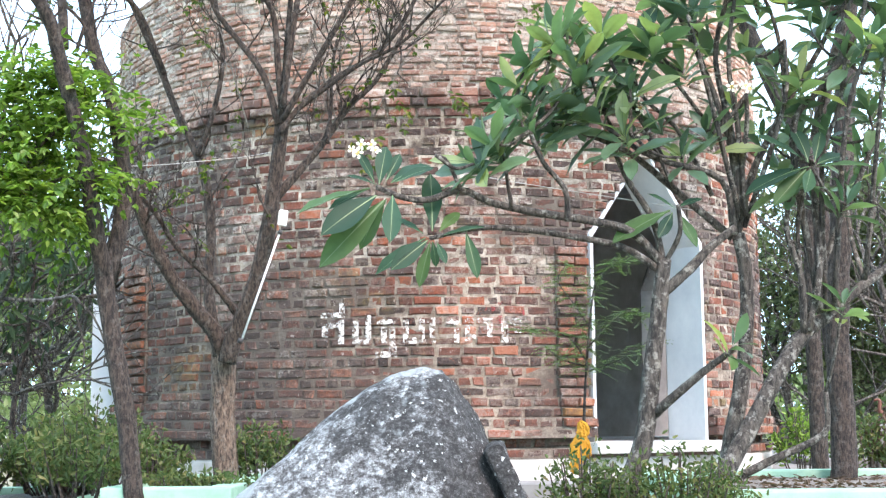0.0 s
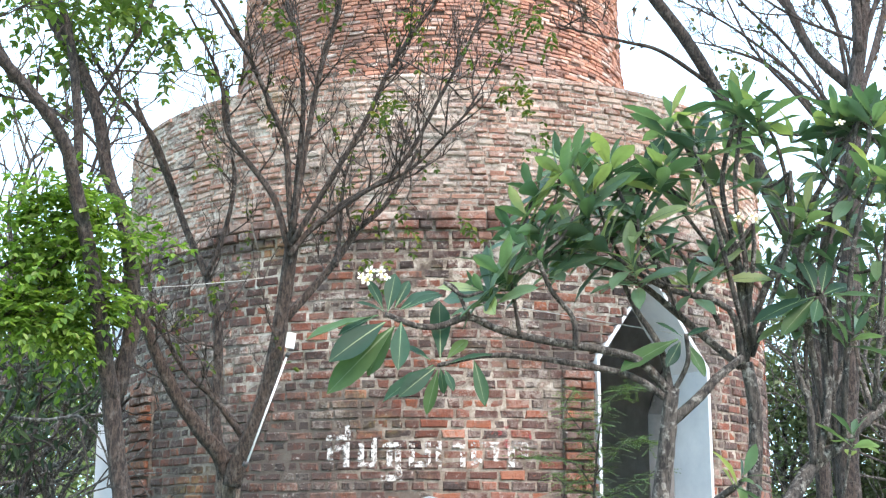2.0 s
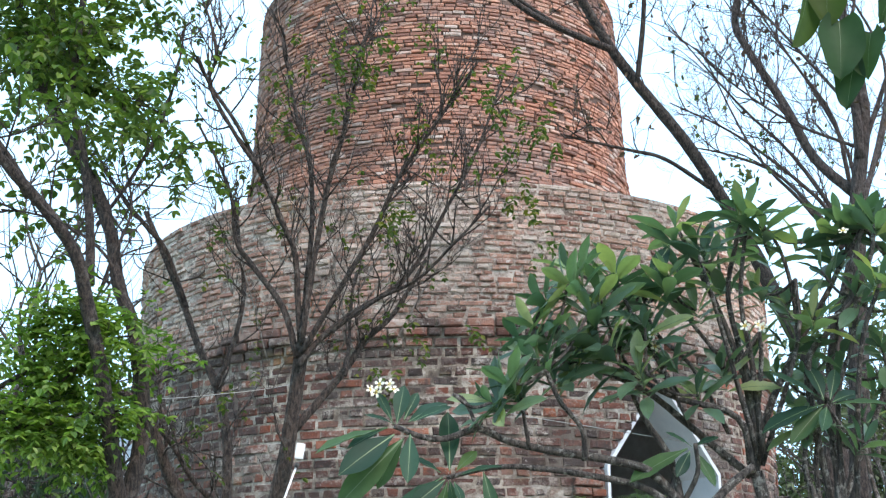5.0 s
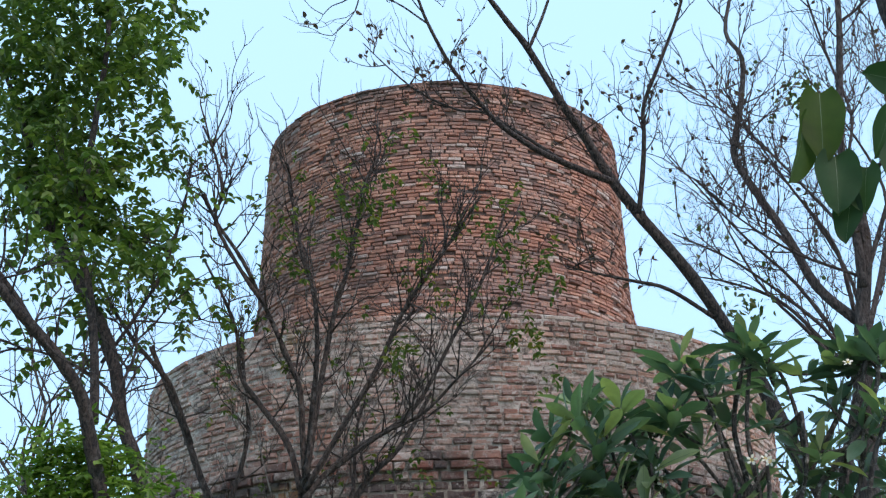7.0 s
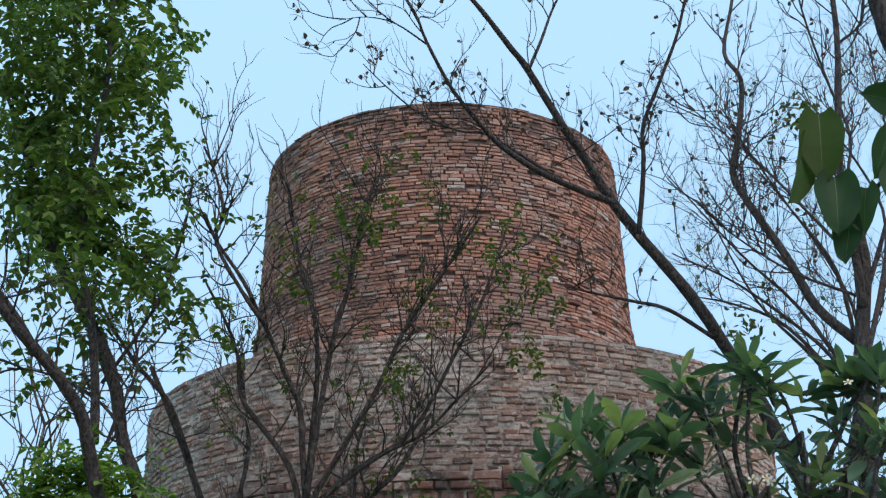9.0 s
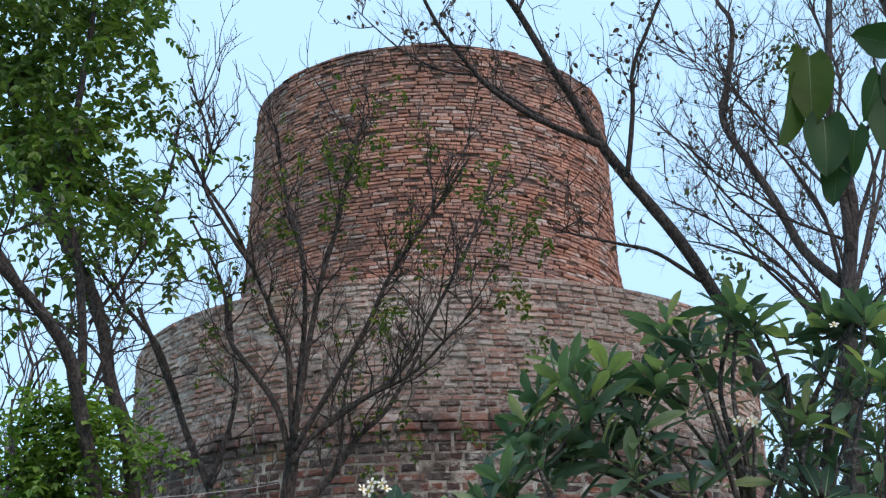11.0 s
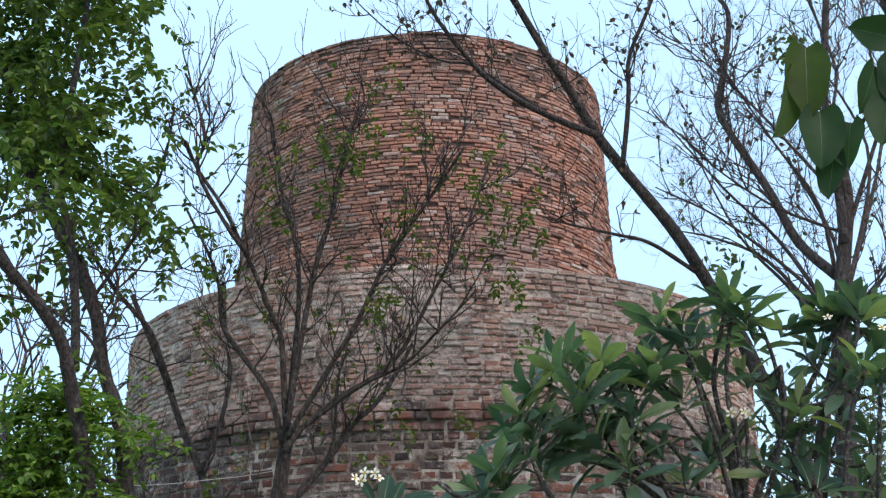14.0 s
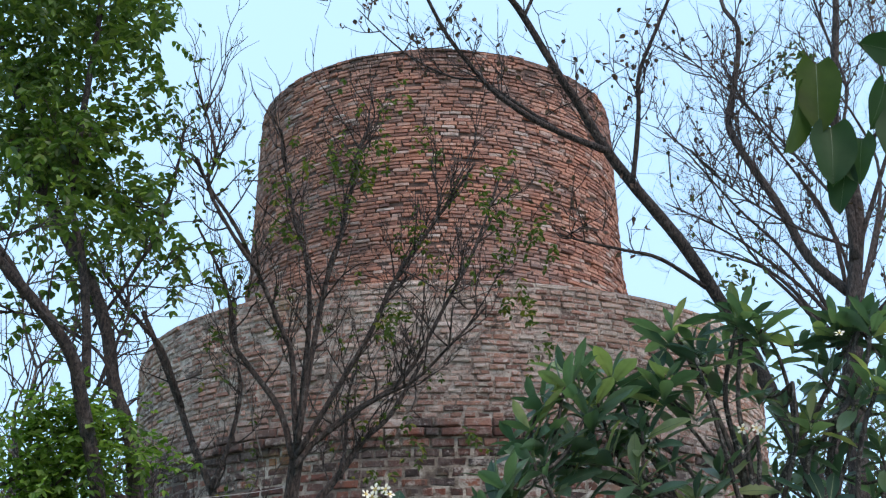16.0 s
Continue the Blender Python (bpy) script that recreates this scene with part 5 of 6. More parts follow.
def flowers(tree, p, n, foot, spread=0.05):
    for _ in range(n):
        ob = new("flower", FLOWER)
        ob.parent = tree
        q = Vector(p) + Vector((rng.uniform(-spread, spread), rng.uniform(-spread, spread) * 0.6, rng.uniform(-0.4, 0.4) * spread)) - Vector(foot)
        ob.matrix_local = Matrix.Translation(q) @ Matrix.Rotation(rng.uniform(0.7, 1.5), 4, "X") @ Matrix.Rotation(rng.uniform(-0.6, 0.6), 4, "Y") @ Matrix.Scale(rng.uniform(0.023, 0.030), 4)


def frangipani(label, foot, trunk, limbs, whorls, blooms, bark=None):
    t = thing("frangipani_tree", label, "tree", "frangipani trees", at=foot)
    bark, ends = bark or BARK_GREY, []
    stem = Tubes()
    stem.add(trunk[0], trunk[1], trunk[2], 12, 0.08)
    place(stem.make("trunk", bark, t, "grey mottled trunk with lichen"), foot)
    for pts, r0, r1 in limbs:
        b = Tubes()
        b.add(pts, r0, r1, 8, 0.05)
        ends.append((Vector(pts[-1]), place(b.make("limb", bark, t), foot)))
    for p, d, n, size in whorls:
        limb = min(ends, key=lambda e: (e[0] - Vector(p)).length)
        if (limb[0] - Vector(p)).length > 0.06:            # a short shoot carries the whorl
            tb = Tubes()
            tb.add([limb[0], (limb[0] + Vector(p)) / 2 - Vector((0, 0, 0.04)), p], 0.009, 0.007, 7)
            place(tb.make("shoot", bark, limb[1]), foot)
        rosette(limb[1], foot, p, d, n, size, foot)
    for p, n in blooms:
        flowers(min(ends, key=lambda e: (e[0] - Vector(p)).length)[1], p, n, foot)
    return t


def whorls(pts, ways, n=9, size=0.25):
    return [(p, w, n, size) for p, w in zip(pts, ways)]


UPW, LEFTW, RIGHTW, FRONTW = (0.1, 0.1, 1), (-0.7, 0.0, 0.75), (0.6, 0.05, 0.8), (-0.3, -0.4, 0.9)
f1 = (0.82, 6.2, 0.62)
first = frangipani("frangipani with a mottled grey trunk and long outstretched limb", f1,
           ([(0.81, 6.20, 0.57), (0.84, 6.20, 0.74), (0.91, 6.20, 0.94), (0.96, 6.20, 1.31), (1.00, 6.20, 1.57), (1.02, 6.20, 1.76)], 0.050, 0.035),
           [([(1.02, 6.20, 1.73), (0.87, 6.15, 1.88), (0.67, 6.10, 1.93), (0.43, 6.05, 1.96), (0.22, 6.00, 2.00), (0.08, 5.95, 2.05), (-0.06, 5.90, 2.00), (-0.17, 5.85, 2.00), (-0.29, 5.80, 2.04)], 0.022, 0.012),
            ([(1.00, 6.20, 1.71), (0.83, 6.15, 1.81), (0.57, 6.10, 1.86), (0.30, 6.05, 1.89), (0.12, 6.00, 1.88), (-0.06, 5.93, 1.83)], 0.018, 0.010),
            ([(1.01, 6.20, 1.60), (1.15, 6.23, 1.72), (1.25, 6.27, 1.82), (1.38, 6.30, 1.92)], 0.026, 0.018),
            ([(1.02, 6.20, 1.73), (1.09, 6.15, 1.87), (1.08, 6.10, 2.00)], 0.013, 0.010),
            ([(1.02, 6.20, 1.73), (0.98, 6.22, 1.95), (0.88, 6.25, 2.13), (0.82, 6.28, 2.29), (0.81, 6.30, 2.41)], 0.018, 0.010),
            ([(0.56, 6.00, 1.91), (0.55, 5.97, 2.05), (0.45, 5.93, 2.17), (0.39, 5.90, 2.31)], 0.014, 0.010),
            ([(0.31, 6.00, 1.98), (0.28, 6.05, 2.20), (0.26, 6.10, 2.34)], 0.010, 0.008),
            ([(0.96, 6.20, 1.05), (1.02, 6.13, 1.11), (1.16, 6.07, 1.23), (1.29, 6.00, 1.33)], 0.024, 0.014),
            ([(0.08, 5.90, 2.04), (0.02, 5.85, 2.16), (-0.03, 5.80, 2.18)], 0.010, 0.008)],
           whorls([(0.20, 5.90, 2.26), (0.35, 5.90, 2.36), (0.14, 5.90, 2.16)], (LEFTW, LEFTW, (-0.5, -0.3, 0.4)), 11, 0.26)
           + whorls([(0.35, 6.00, 2.53), (0.61, 6.00, 2.61), (0.51, 6.00, 2.74)], (LEFTW, FRONTW, LEFTW), 11, 0.26)
           + whorls([(0.28, 6.05, 2.48), (0.44, 6.05, 2.29), (0.55, 6.05, 2.48), (0.25, 6.05, 2.21), (0.39, 6.05, 2.67), (0.66, 6.05, 2.70)], (LEFTW, FRONTW, FRONTW, LEFTW, LEFTW, UPW), 8, 0.24)
           + whorls([(1.29, 6.00, 1.35)], (RIGHTW,), 8, 0.2),
           [])


def spread_leaves(tree, foot, rows):
    """Single leaves from stalk to tip; the last number lays the blade flat (0) or turns it to the path (1)."""
    for k, (bx, by, bz, tx, ty, tz, face) in enumerate(rows):
        y = Vector((tx - bx, ty - by, tz - bz))
        size = y.length
        y.normalize()
        x = y.cross(Vector((0.15, -face, 1.02 - face))).normalized()
        ob = new("leaf", BROAD_LEAVES[k % 3])
        ob.parent = tree
        ob.matrix_local = Matrix.Translation(Vector((bx, by, bz)) - Vector(foot)) @ Matrix((x, y, x.cross(y))).transposed().to_4x4() @ Matrix.Scale(size * 1.05, 4)


spread_leaves(first, f1, (
    (-0.32, 5.78, 2.03, -0.61, 5.62, 1.94, 0.15), (-0.29, 5.78, 2.00, -0.49, 5.60, 1.84, 0.75), (-0.26, 5.80, 1.98, -0.52, 5.72, 1.70, 0.8), (-0.22, 5.78, 2.00, -0.22, 5.62, 1.80, 0.8),
    (-0.25, 5.82, 1.99, -0.38, 5.85, 1.79, 0.5), (-0.29, 5.80, 2.05, -0.41, 5.75, 2.09, 0.4), (-0.30, 5.80, 2.06, -0.36, 5.78, 2.19, 0.6), (-0.28, 5.80, 2.05, -0.25, 5.85, 2.24, 0.2),
    (-0.25, 5.82, 2.07, -0.19, 5.90, 2.21, 0.8), (-0.21, 5.80, 2.06, -0.05, 5.85, 2.15, 0.4), (-0.23, 5.82, 2.06, -0.07, 5.95, 2.20, 0.3), (-0.33, 5.80, 2.03, -0.49, 5.75, 1.95, 0.4)))
spread_leaves(first, f1, (
    (-0.08, 5.92, 1.83, -0.30, 5.85, 1.69, 0.3), (-0.07, 5.92, 1.82, -0.21, 5.80, 1.70, 0.8), (-0.06, 5.92, 1.81, -0.11, 5.90, 1.62, 0.2), (-0.03, 5.92, 1.81, 0.01, 5.85, 1.72, 0.7),
    (-0.05, 5.94, 1.82, -0.03, 5.95, 1.71, 0.8), (0.10, 5.95, 1.86, 0.15, 5.90, 1.66, 0.8), (-0.05, 5.92, 1.86, -0.05, 6.00, 2.14, 0.7), (-0.02, 5.94, 1.86, 0.07, 6.00, 1.97, 0.5),
    (-0.09, 5.92, 1.85, -0.22, 6.00, 1.94, 0.4), (-0.01, 5.94, 1.84, 0.17, 5.95, 1.90, 0.3)))
spread_leaves(first, f1, (
    (1.06, 6.20, 1.99, 0.78, 6.10, 1.86, 0.4), (1.07, 6.20, 1.98, 1.00, 6.10, 1.87, 0.75), (1.09, 6.20, 1.98, 1.16, 6.10, 1.82, 0.7), (1.08, 6.20, 2.00, 0.97, 6.20, 2.08, 0.4), (1.09, 6.20, 2.00, 1.20, 6.20, 2.06, 0.4)))
for q in ((-0.40, 5.76, 2.20), (-0.37, 5.78, 2.19), (-0.35, 5.76, 2.22), (-0.31, 5.76, 2.22), (-0.29, 5.77, 2.20)):
    flowers(first, q, 1, f1, 0.006)
f2 = (1.42, 6.5, 0.62)
second = frangipani("frangipani with many upright branching limbs", f2,
           ([(1.30, 6.50, 0.60), (1.34, 6.50, 0.80), (1.42, 6.50, 1.15), (1.46, 6.50, 1.43), (1.47, 6.50, 1.71), (1.44, 6.50, 1.92)], 0.043, 0.031),
           [([(1.41, 6.50, 1.90), (1.13, 6.42, 2.12), (0.89, 6.35, 2.30), (0.62, 6.28, 2.40), (0.47, 6.20, 2.41)], 0.020, 0.010),
            ([(1.41, 6.45, 1.91), (1.34, 6.36, 2.16), (1.05, 6.28, 2.24), (0.87, 6.19, 2.31), (0.66, 6.10, 2.45)], 0.018, 0.010),
            ([(1.42, 6.50, 1.91), (1.45, 6.45, 2.17), (1.48, 6.40, 2.44), (1.47, 6.35, 2.58)], 0.015, 0.010),
            ([(1.42, 6.50, 1.91), (1.42, 6.47, 2.29), (1.32, 6.45, 2.66), (1.20, 6.43, 2.94), (1.11, 6.40, 3.13)], 0.018, 0.010),
            ([(1.41, 6.45, 1.95), (1.43, 6.45, 2.31), (1.35, 6.45, 2.77), (1.41, 6.45, 3.07), (1.46, 6.45, 3.23)], 0.017, 0.010),
            ([(1.43, 6.50, 1.90), (1.53, 6.55, 2.22), (1.73, 6.60, 2.59), (1.93, 6.65, 2.90), (2.11, 6.70, 3.24)], 0.021, 0.011),
            ([(1.73, 6.60, 2.59), (1.70, 6.57, 2.89), (1.64, 6.53, 3.08), (1.56, 6.50, 3.18)], 0.012, 0.008),
            ([(1.06, 6.30, 2.24), (0.90, 6.27, 2.53), (0.79, 6.23, 2.75), (0.76, 6.20, 2.84)], 0.012, 0.008),
            ([(1.10, 6.30, 2.11), (0.96, 6.20, 2.35), (0.87, 6.10, 2.33)], 0.010, 0.008),
            ([(1.36, 6.45, 2.37), (1.21, 6.40, 2.56), (1.04, 6.35, 2.78), (1.02, 6.30, 2.84)], 0.011, 0.008),
            ([(1.33, 6.45, 2.63), (1.25, 6.43, 2.86), (1.20, 6.40, 3.01)], 0.010, 0.008),
            ([(1.42, 6.40, 2.03), (1.32, 6.32, 2.41), (1.24, 6.29, 2.74), (1.18, 6.26, 2.96)], 0.014, 0.009),
            ([(1.47, 6.45, 2.00), (1.44, 6.42, 2.43), (1.40, 6.39, 2.76), (1.44, 6.36, 3.10)], 0.015, 0.010),
            ([(1.47, 6.50, 1.95), (1.67, 6.42, 2.54), (1.68, 6.39, 2.86)], 0.013, 0.009),
            ([(1.31, 6.45, 2.10), (1.14, 6.42, 2.43), (0.97, 6.39, 2.59), (0.90, 6.36, 2.81)], 0.012, 0.008)],
           whorls([(0.46, 6.10, 2.40), (0.66, 6.10, 2.46), (0.84, 6.10, 2.33)], (LEFTW, LEFTW, FRONTW), 15, 0.27)
           + whorls([(0.71, 6.30, 2.65), (0.96, 6.30, 2.74), (1.08, 6.30, 2.88), (0.82, 6.30, 2.54), (1.16, 6.30, 2.68), (1.01, 6.30, 2.42), (0.62, 6.30, 2.45), (1.25, 6.30, 2.94), (1.14, 6.30, 2.26)], (FRONTW, UPW, UPW, FRONTW, FRONTW, LEFTW, LEFTW, UPW, FRONTW), 8, 0.24)
           + whorls([(0.53, 6.20, 2.87), (0.76, 6.20, 2.86), (1.01, 6.20, 2.82), (0.89, 6.20, 2.57)], (LEFTW, UPW, UPW, FRONTW), 14, 0.25)
           + whorls([(1.10, 6.40, 3.15), (1.20, 6.40, 3.04), (1.46, 6.40, 3.23), (1.54, 6.40, 3.15), (1.28, 6.40, 2.41)], (UPW, FRONTW, UPW, UPW, FRONTW), 13, 0.25)
           + whorls([(2.08, 6.60, 3.22), (1.46, 6.60, 2.59), (1.72, 6.60, 2.60), (0.89, 6.60, 2.83)], (UPW, FRONTW, RIGHTW, LEFTW), 12, 0.24)
           + whorls([(1.42, 6.65, 3.16), (1.62, 6.65, 3.07), (1.80, 6.65, 3.13), (1.92, 6.65, 3.19), (1.55, 6.65, 2.86), (1.37, 6.65, 2.92), (1.69, 6.65, 2.80)], (UPW, UPW, RIGHTW, UPW, FRONTW, LEFTW, FRONTW), 9, 0.22),
           [])
spread_leaves(second, f2, (
    (1.39, 6.30, 3.16, 1.24, 6.18, 3.24, 0.45), (1.43, 6.30, 3.14, 1.58, 6.18, 3.18, 0.45), (1.41, 6.32, 3.15, 1.40, 6.30, 3.36, 0.5), (1.40, 6.30, 3.12, 1.22, 6.25, 3.08, 0.3), (1.44, 6.30, 3.10, 1.62, 6.30, 3.06, 0.3),
    (1.33, 6.30, 2.73, 1.49, 6.18, 2.77, 0.5), (1.05, 6.30, 3.02, 0.94, 6.18, 2.85, 0.8), (1.20, 6.26, 2.97, 1.05, 6.20, 3.03, 0.4), (1.20, 6.26, 2.97, 1.34, 6.20, 2.98, 0.4)))
for q in ((1.47, 6.25, 2.58), (1.445, 6.26, 2.60), (0.92, 6.20, 2.54), (0.93, 6.20, 2.48), (1.38, 6.25, 2.59)):
    flowers(second, q, 1, f2, 0.006)
f3 = (1.18, 6.1, 0.62)
third = frangipani("frangipani leaning from a planter with a stout lichened trunk", f3,
           ([(1.13, 6.20, 0.54), (1.26, 6.28, 0.73), (1.41, 6.36, 0.95), (1.60, 6.44, 1.25), (1.74, 6.52, 1.42), (1.89, 6.60, 1.53)], 0.049, 0.033),
           [([(1.85, 6.60, 1.50), (1.96, 6.65, 1.58), (2.11, 6.70, 1.69), (2.29, 6.75, 1.81), (2.50, 6.80, 1.96)], 0.030, 0.018),
            ([(1.74, 6.50, 1.43), (1.73, 6.47, 1.70), (1.66, 6.43, 1.92), (1.68, 6.40, 2.13)], 0.018, 0.011),
            ([(1.76, 6.50, 1.44), (1.84, 6.53, 1.76), (1.84, 6.57, 2.05), (1.85, 6.60, 2.29)], 0.020, 0.012),
            ([(2.11, 6.70, 1.69), (2.09, 6.80, 1.91), (2.10, 6.90, 2.10)], 0.014, 0.010),
            ([(1.79, 6.70, 1.44), (1.94, 6.67, 1.89), (2.08, 6.63, 2.20), (2.18, 6.60, 2.43)], 0.018, 0.011),
            ([(1.43, 6.60, 0.75), (1.60, 6.60, 0.83), (1.78, 6.60, 0.91), (1.86, 6.60, 0.98), (1.86, 6.60, 1.15)], 0.022, 0.012),
            ([(1.86, 6.60, 2.43), (1.99, 6.55, 2.89), (2.08, 6.50, 3.18)], 0.016, 0.010),
            ([(1.76, 6.52, 1.43), (1.73, 6.50, 1.90), (1.75, 6.45, 2.10), (1.78, 6.40, 2.23)], 0.013, 0.009),
            ([(1.85, 6.58, 1.52), (1.73, 6.52, 2.39), (1.87, 6.49, 2.64), (2.06, 6.46, 2.93), (2.12, 6.43, 3.17)], 0.019, 0.010),
            ([(1.92, 6.60, 1.56), (1.97, 6.42, 2.46), (2.09, 6.35, 2.84)], 0.016, 0.010),
            ([(1.88, 6.60, 1.53), (1.87, 6.52, 2.25), (1.96, 6.49, 2.55), (1.99, 6.46, 2.78)], 0.014, 0.009),
            ([(2.11, 6.70, 1.69), (2.14, 6.45, 2.46), (2.16, 6.35, 2.79)], 0.014, 0.009)],
           whorls([(2.12, 6.43, 3.18), (2.09, 6.35, 2.86), (1.99, 6.46, 2.80), (2.17, 6.35, 2.81), (1.75, 6.40, 2.66)], (UPW, RIGHTW, FRONTW, RIGHTW, UPW), 10, 0.23)
           + whorls([(1.69, 6.45, 2.15), (1.96, 6.45, 2.05), (1.92, 6.45, 1.57)], (FRONTW, RIGHTW, UPW), 9, 0.21)
           + whorls([(2.11, 6.60, 3.21), (2.22, 6.60, 3.21), (2.14, 6.60, 2.56), (1.87, 6.60, 2.96), (2.00, 6.60, 3.24)], (UPW, UPW, FRONTW, LEFTW, UPW), 11, 0.22)
           + whorls([(2.28, 6.70, 3.05), (1.96, 6.70, 3.05), (2.15, 6.70, 2.87), (2.05, 6.70, 2.69), (2.23, 6.70, 2.78), (1.84, 6.70, 2.72), (1.77, 6.70, 2.45)], (RIGHTW, LEFTW, UPW, FRONTW, RIGHTW, FRONTW, LEFTW), 9, 0.21)
           + whorls([(1.65, 6.80, 2.47), (1.75, 6.80, 2.29), (1.97, 6.80, 2.47), (2.17, 6.80, 2.38), (2.07, 6.80, 2.23), (1.89, 6.80, 2.15), (2.25, 6.80, 2.23)], (UPW, LEFTW, UPW, RIGHTW, FRONTW, UPW, RIGHTW), 8, 0.19),
           [((2.18, 6.25, 3.00), 2), ((1.91, 6.40, 3.14), 1)])
spread_leaves(third, f3, (
    (1.77, 6.40, 2.25, 1.52, 6.30, 2.39, 0.4), (1.77, 6.40, 2.23, 1.45, 6.30, 2.14, 0.3), (1.78, 6.40, 2.22, 1.71, 6.22, 2.09, 0.85), (1.81, 6.40, 2.23, 2.05, 6.35, 2.25, 0.35),
    (1.77, 6.40, 2.25, 1.75, 6.50, 2.47, 0.5), (1.80, 6.40, 2.25, 1.87, 6.50, 2.43, 0.4), (1.76, 6.40, 2.22, 1.58, 6.30, 2.05, 0.5), (1.81, 6.40, 2.24, 2.01, 6.55, 2.35, 0.4)))


# ---------------------------------------------------------------- shrubs, sapling and distance
def shrub(label, at, w, d, h, n, size, mat, stems=12):
    s = thing("shrub", label, "shrub", "low shrubs", at=at)
    tb, lv = Tubes(), Leaves()
    for _ in range(stems):
        x, y = rng.uniform(-w, w), rng.uniform(-d, d)
        top = Vector((x * 1.15, y * 1.15, h * rng.uniform(0.65, 1.05) * (1 - 0.3 * abs(x) / w)))
        line = tb.add([(x * 0.6, y * 0.6, 0), (x * 0.9, y * 0.9, top.z * 0.5), top], 0.006, 0.003, 5)
        for k in range(n // stems):
            q = line[rng.randrange(len(line) // 3, len(line))] + Vector((rng.gauss(0, 0.03), rng.gauss(0, 0.03), rng.gauss(0, 0.02)))
            lv.leaf(q, rand_dir(0.7), rand_dir(0.6), size * rng.uniform(0.7, 1.3), size * 0.42)
    tb.make("stem", TWIG, s, kind="stuff")
    lv.make("foliage", mat, s, "small upright leaves")
    return s


for x, y, w, h, n in ((0.60, 5.75, 0.15, 0.40, 900), (0.78, 5.8, 0.13, 0.34, 700), (1.02, 5.85, 0.17, 0.40, 900), (1.20, 6.0, 0.13, 0.34, 600)):
    shrub("clipped grey-green shrub beside the doorway planter", (x, y, 0.52), w, 0.14, h, n, 0.032, LEAF_SHRUB, 22)
for x, y, w, h, n in ((-1.30, 7.5, 0.22, 0.10, 450), (-1.52, 7.5, 0.18, 0.12, 400), (-1.66, 7.7, 0.08, 0.26, 260), (-1.16, 8.4, 0.17, 0.40, 900)):
    shrub("low loose green shrub under the bare tree", (x, y, 0.64), w, 0.16, h, n, 0.04, LEAF_SHRUB, 22)
for i in range(14):
    x, y = -4.0 + 0.17 * i + rng.uniform(-0.1, 0.1), 7.0 + rng.uniform(0, 1.6)
    shrub("dense reddish-green hedge shrub in a planter", (x, y, 0.6), 0.28, 0.25, rng.uniform(0.40, 0.62), 1100, 0.045, LEAF_SHRUB, 26)
for i in range(8):
    shrub("loose green shrub beside the road", (4.2 + 0.45 * i + rng.uniform(-0.1, 0.1), 13.2 + rng.uniform(-1.5, 1.0), 0.55), 0.34, 0.30, rng.uniform(0.35, 0.7), 700, 0.06, LEAF_SHRUB, 24)

for x, y, w, h, mat in ((3.02, 11.4, 0.22, 0.55, LEAF_BRIGHT), (3.45, 10.9, 0.20, 0.50, LEAF_SHRUB), (3.75, 11.1, 0.25, 0.65, LEAF_BROWN), (4.05, 11.3, 0.25, 0.55, LEAF_SHRUB)):
    shrub("small loose shrub beside the tower terrace", (x, y, 0.56), w, 0.18, h, 600, 0.055, mat, 20)
litter = Leaves()
for _ in range(1500):
    x, y = rng.uniform(1.4, 4.0), rng.uniform(6.4, 8.7)
    litter.leaf(Vector((x, y, 0.657 + 0.03 * noise.noise(((x - 2.7) * 3 + 1.2, (y - 7.55) * 3, 1.0)))), Vector((rng.uniform(-1, 1), rng.uniform(-1, 1), 0.15)).normalized(), Vector((rng.gauss(0, 0.3), rng.gauss(0, 0.3), 1)).normalized(), rng.uniform(0.02, 0.06), 0.022)
tagged(litter.make("leaf_litter", LEAF_BROWN, None), "dry brown leaf litter on the planter soil", "litter", kind="stuff")


for x, y, h in [(p[0], 13.0, p[2]) for p in [(1.86, 13.00, 5.79), (2.26, 13.00, 5.68), (2.43, 13.00, 5.63)]]:
    shrub("small green weed rooted on the brick ledge", (x, y, Z_RIM - 0.02), 0.16, 0.12, 0.30, 260, 0.06, LEAF_DARK, 10)


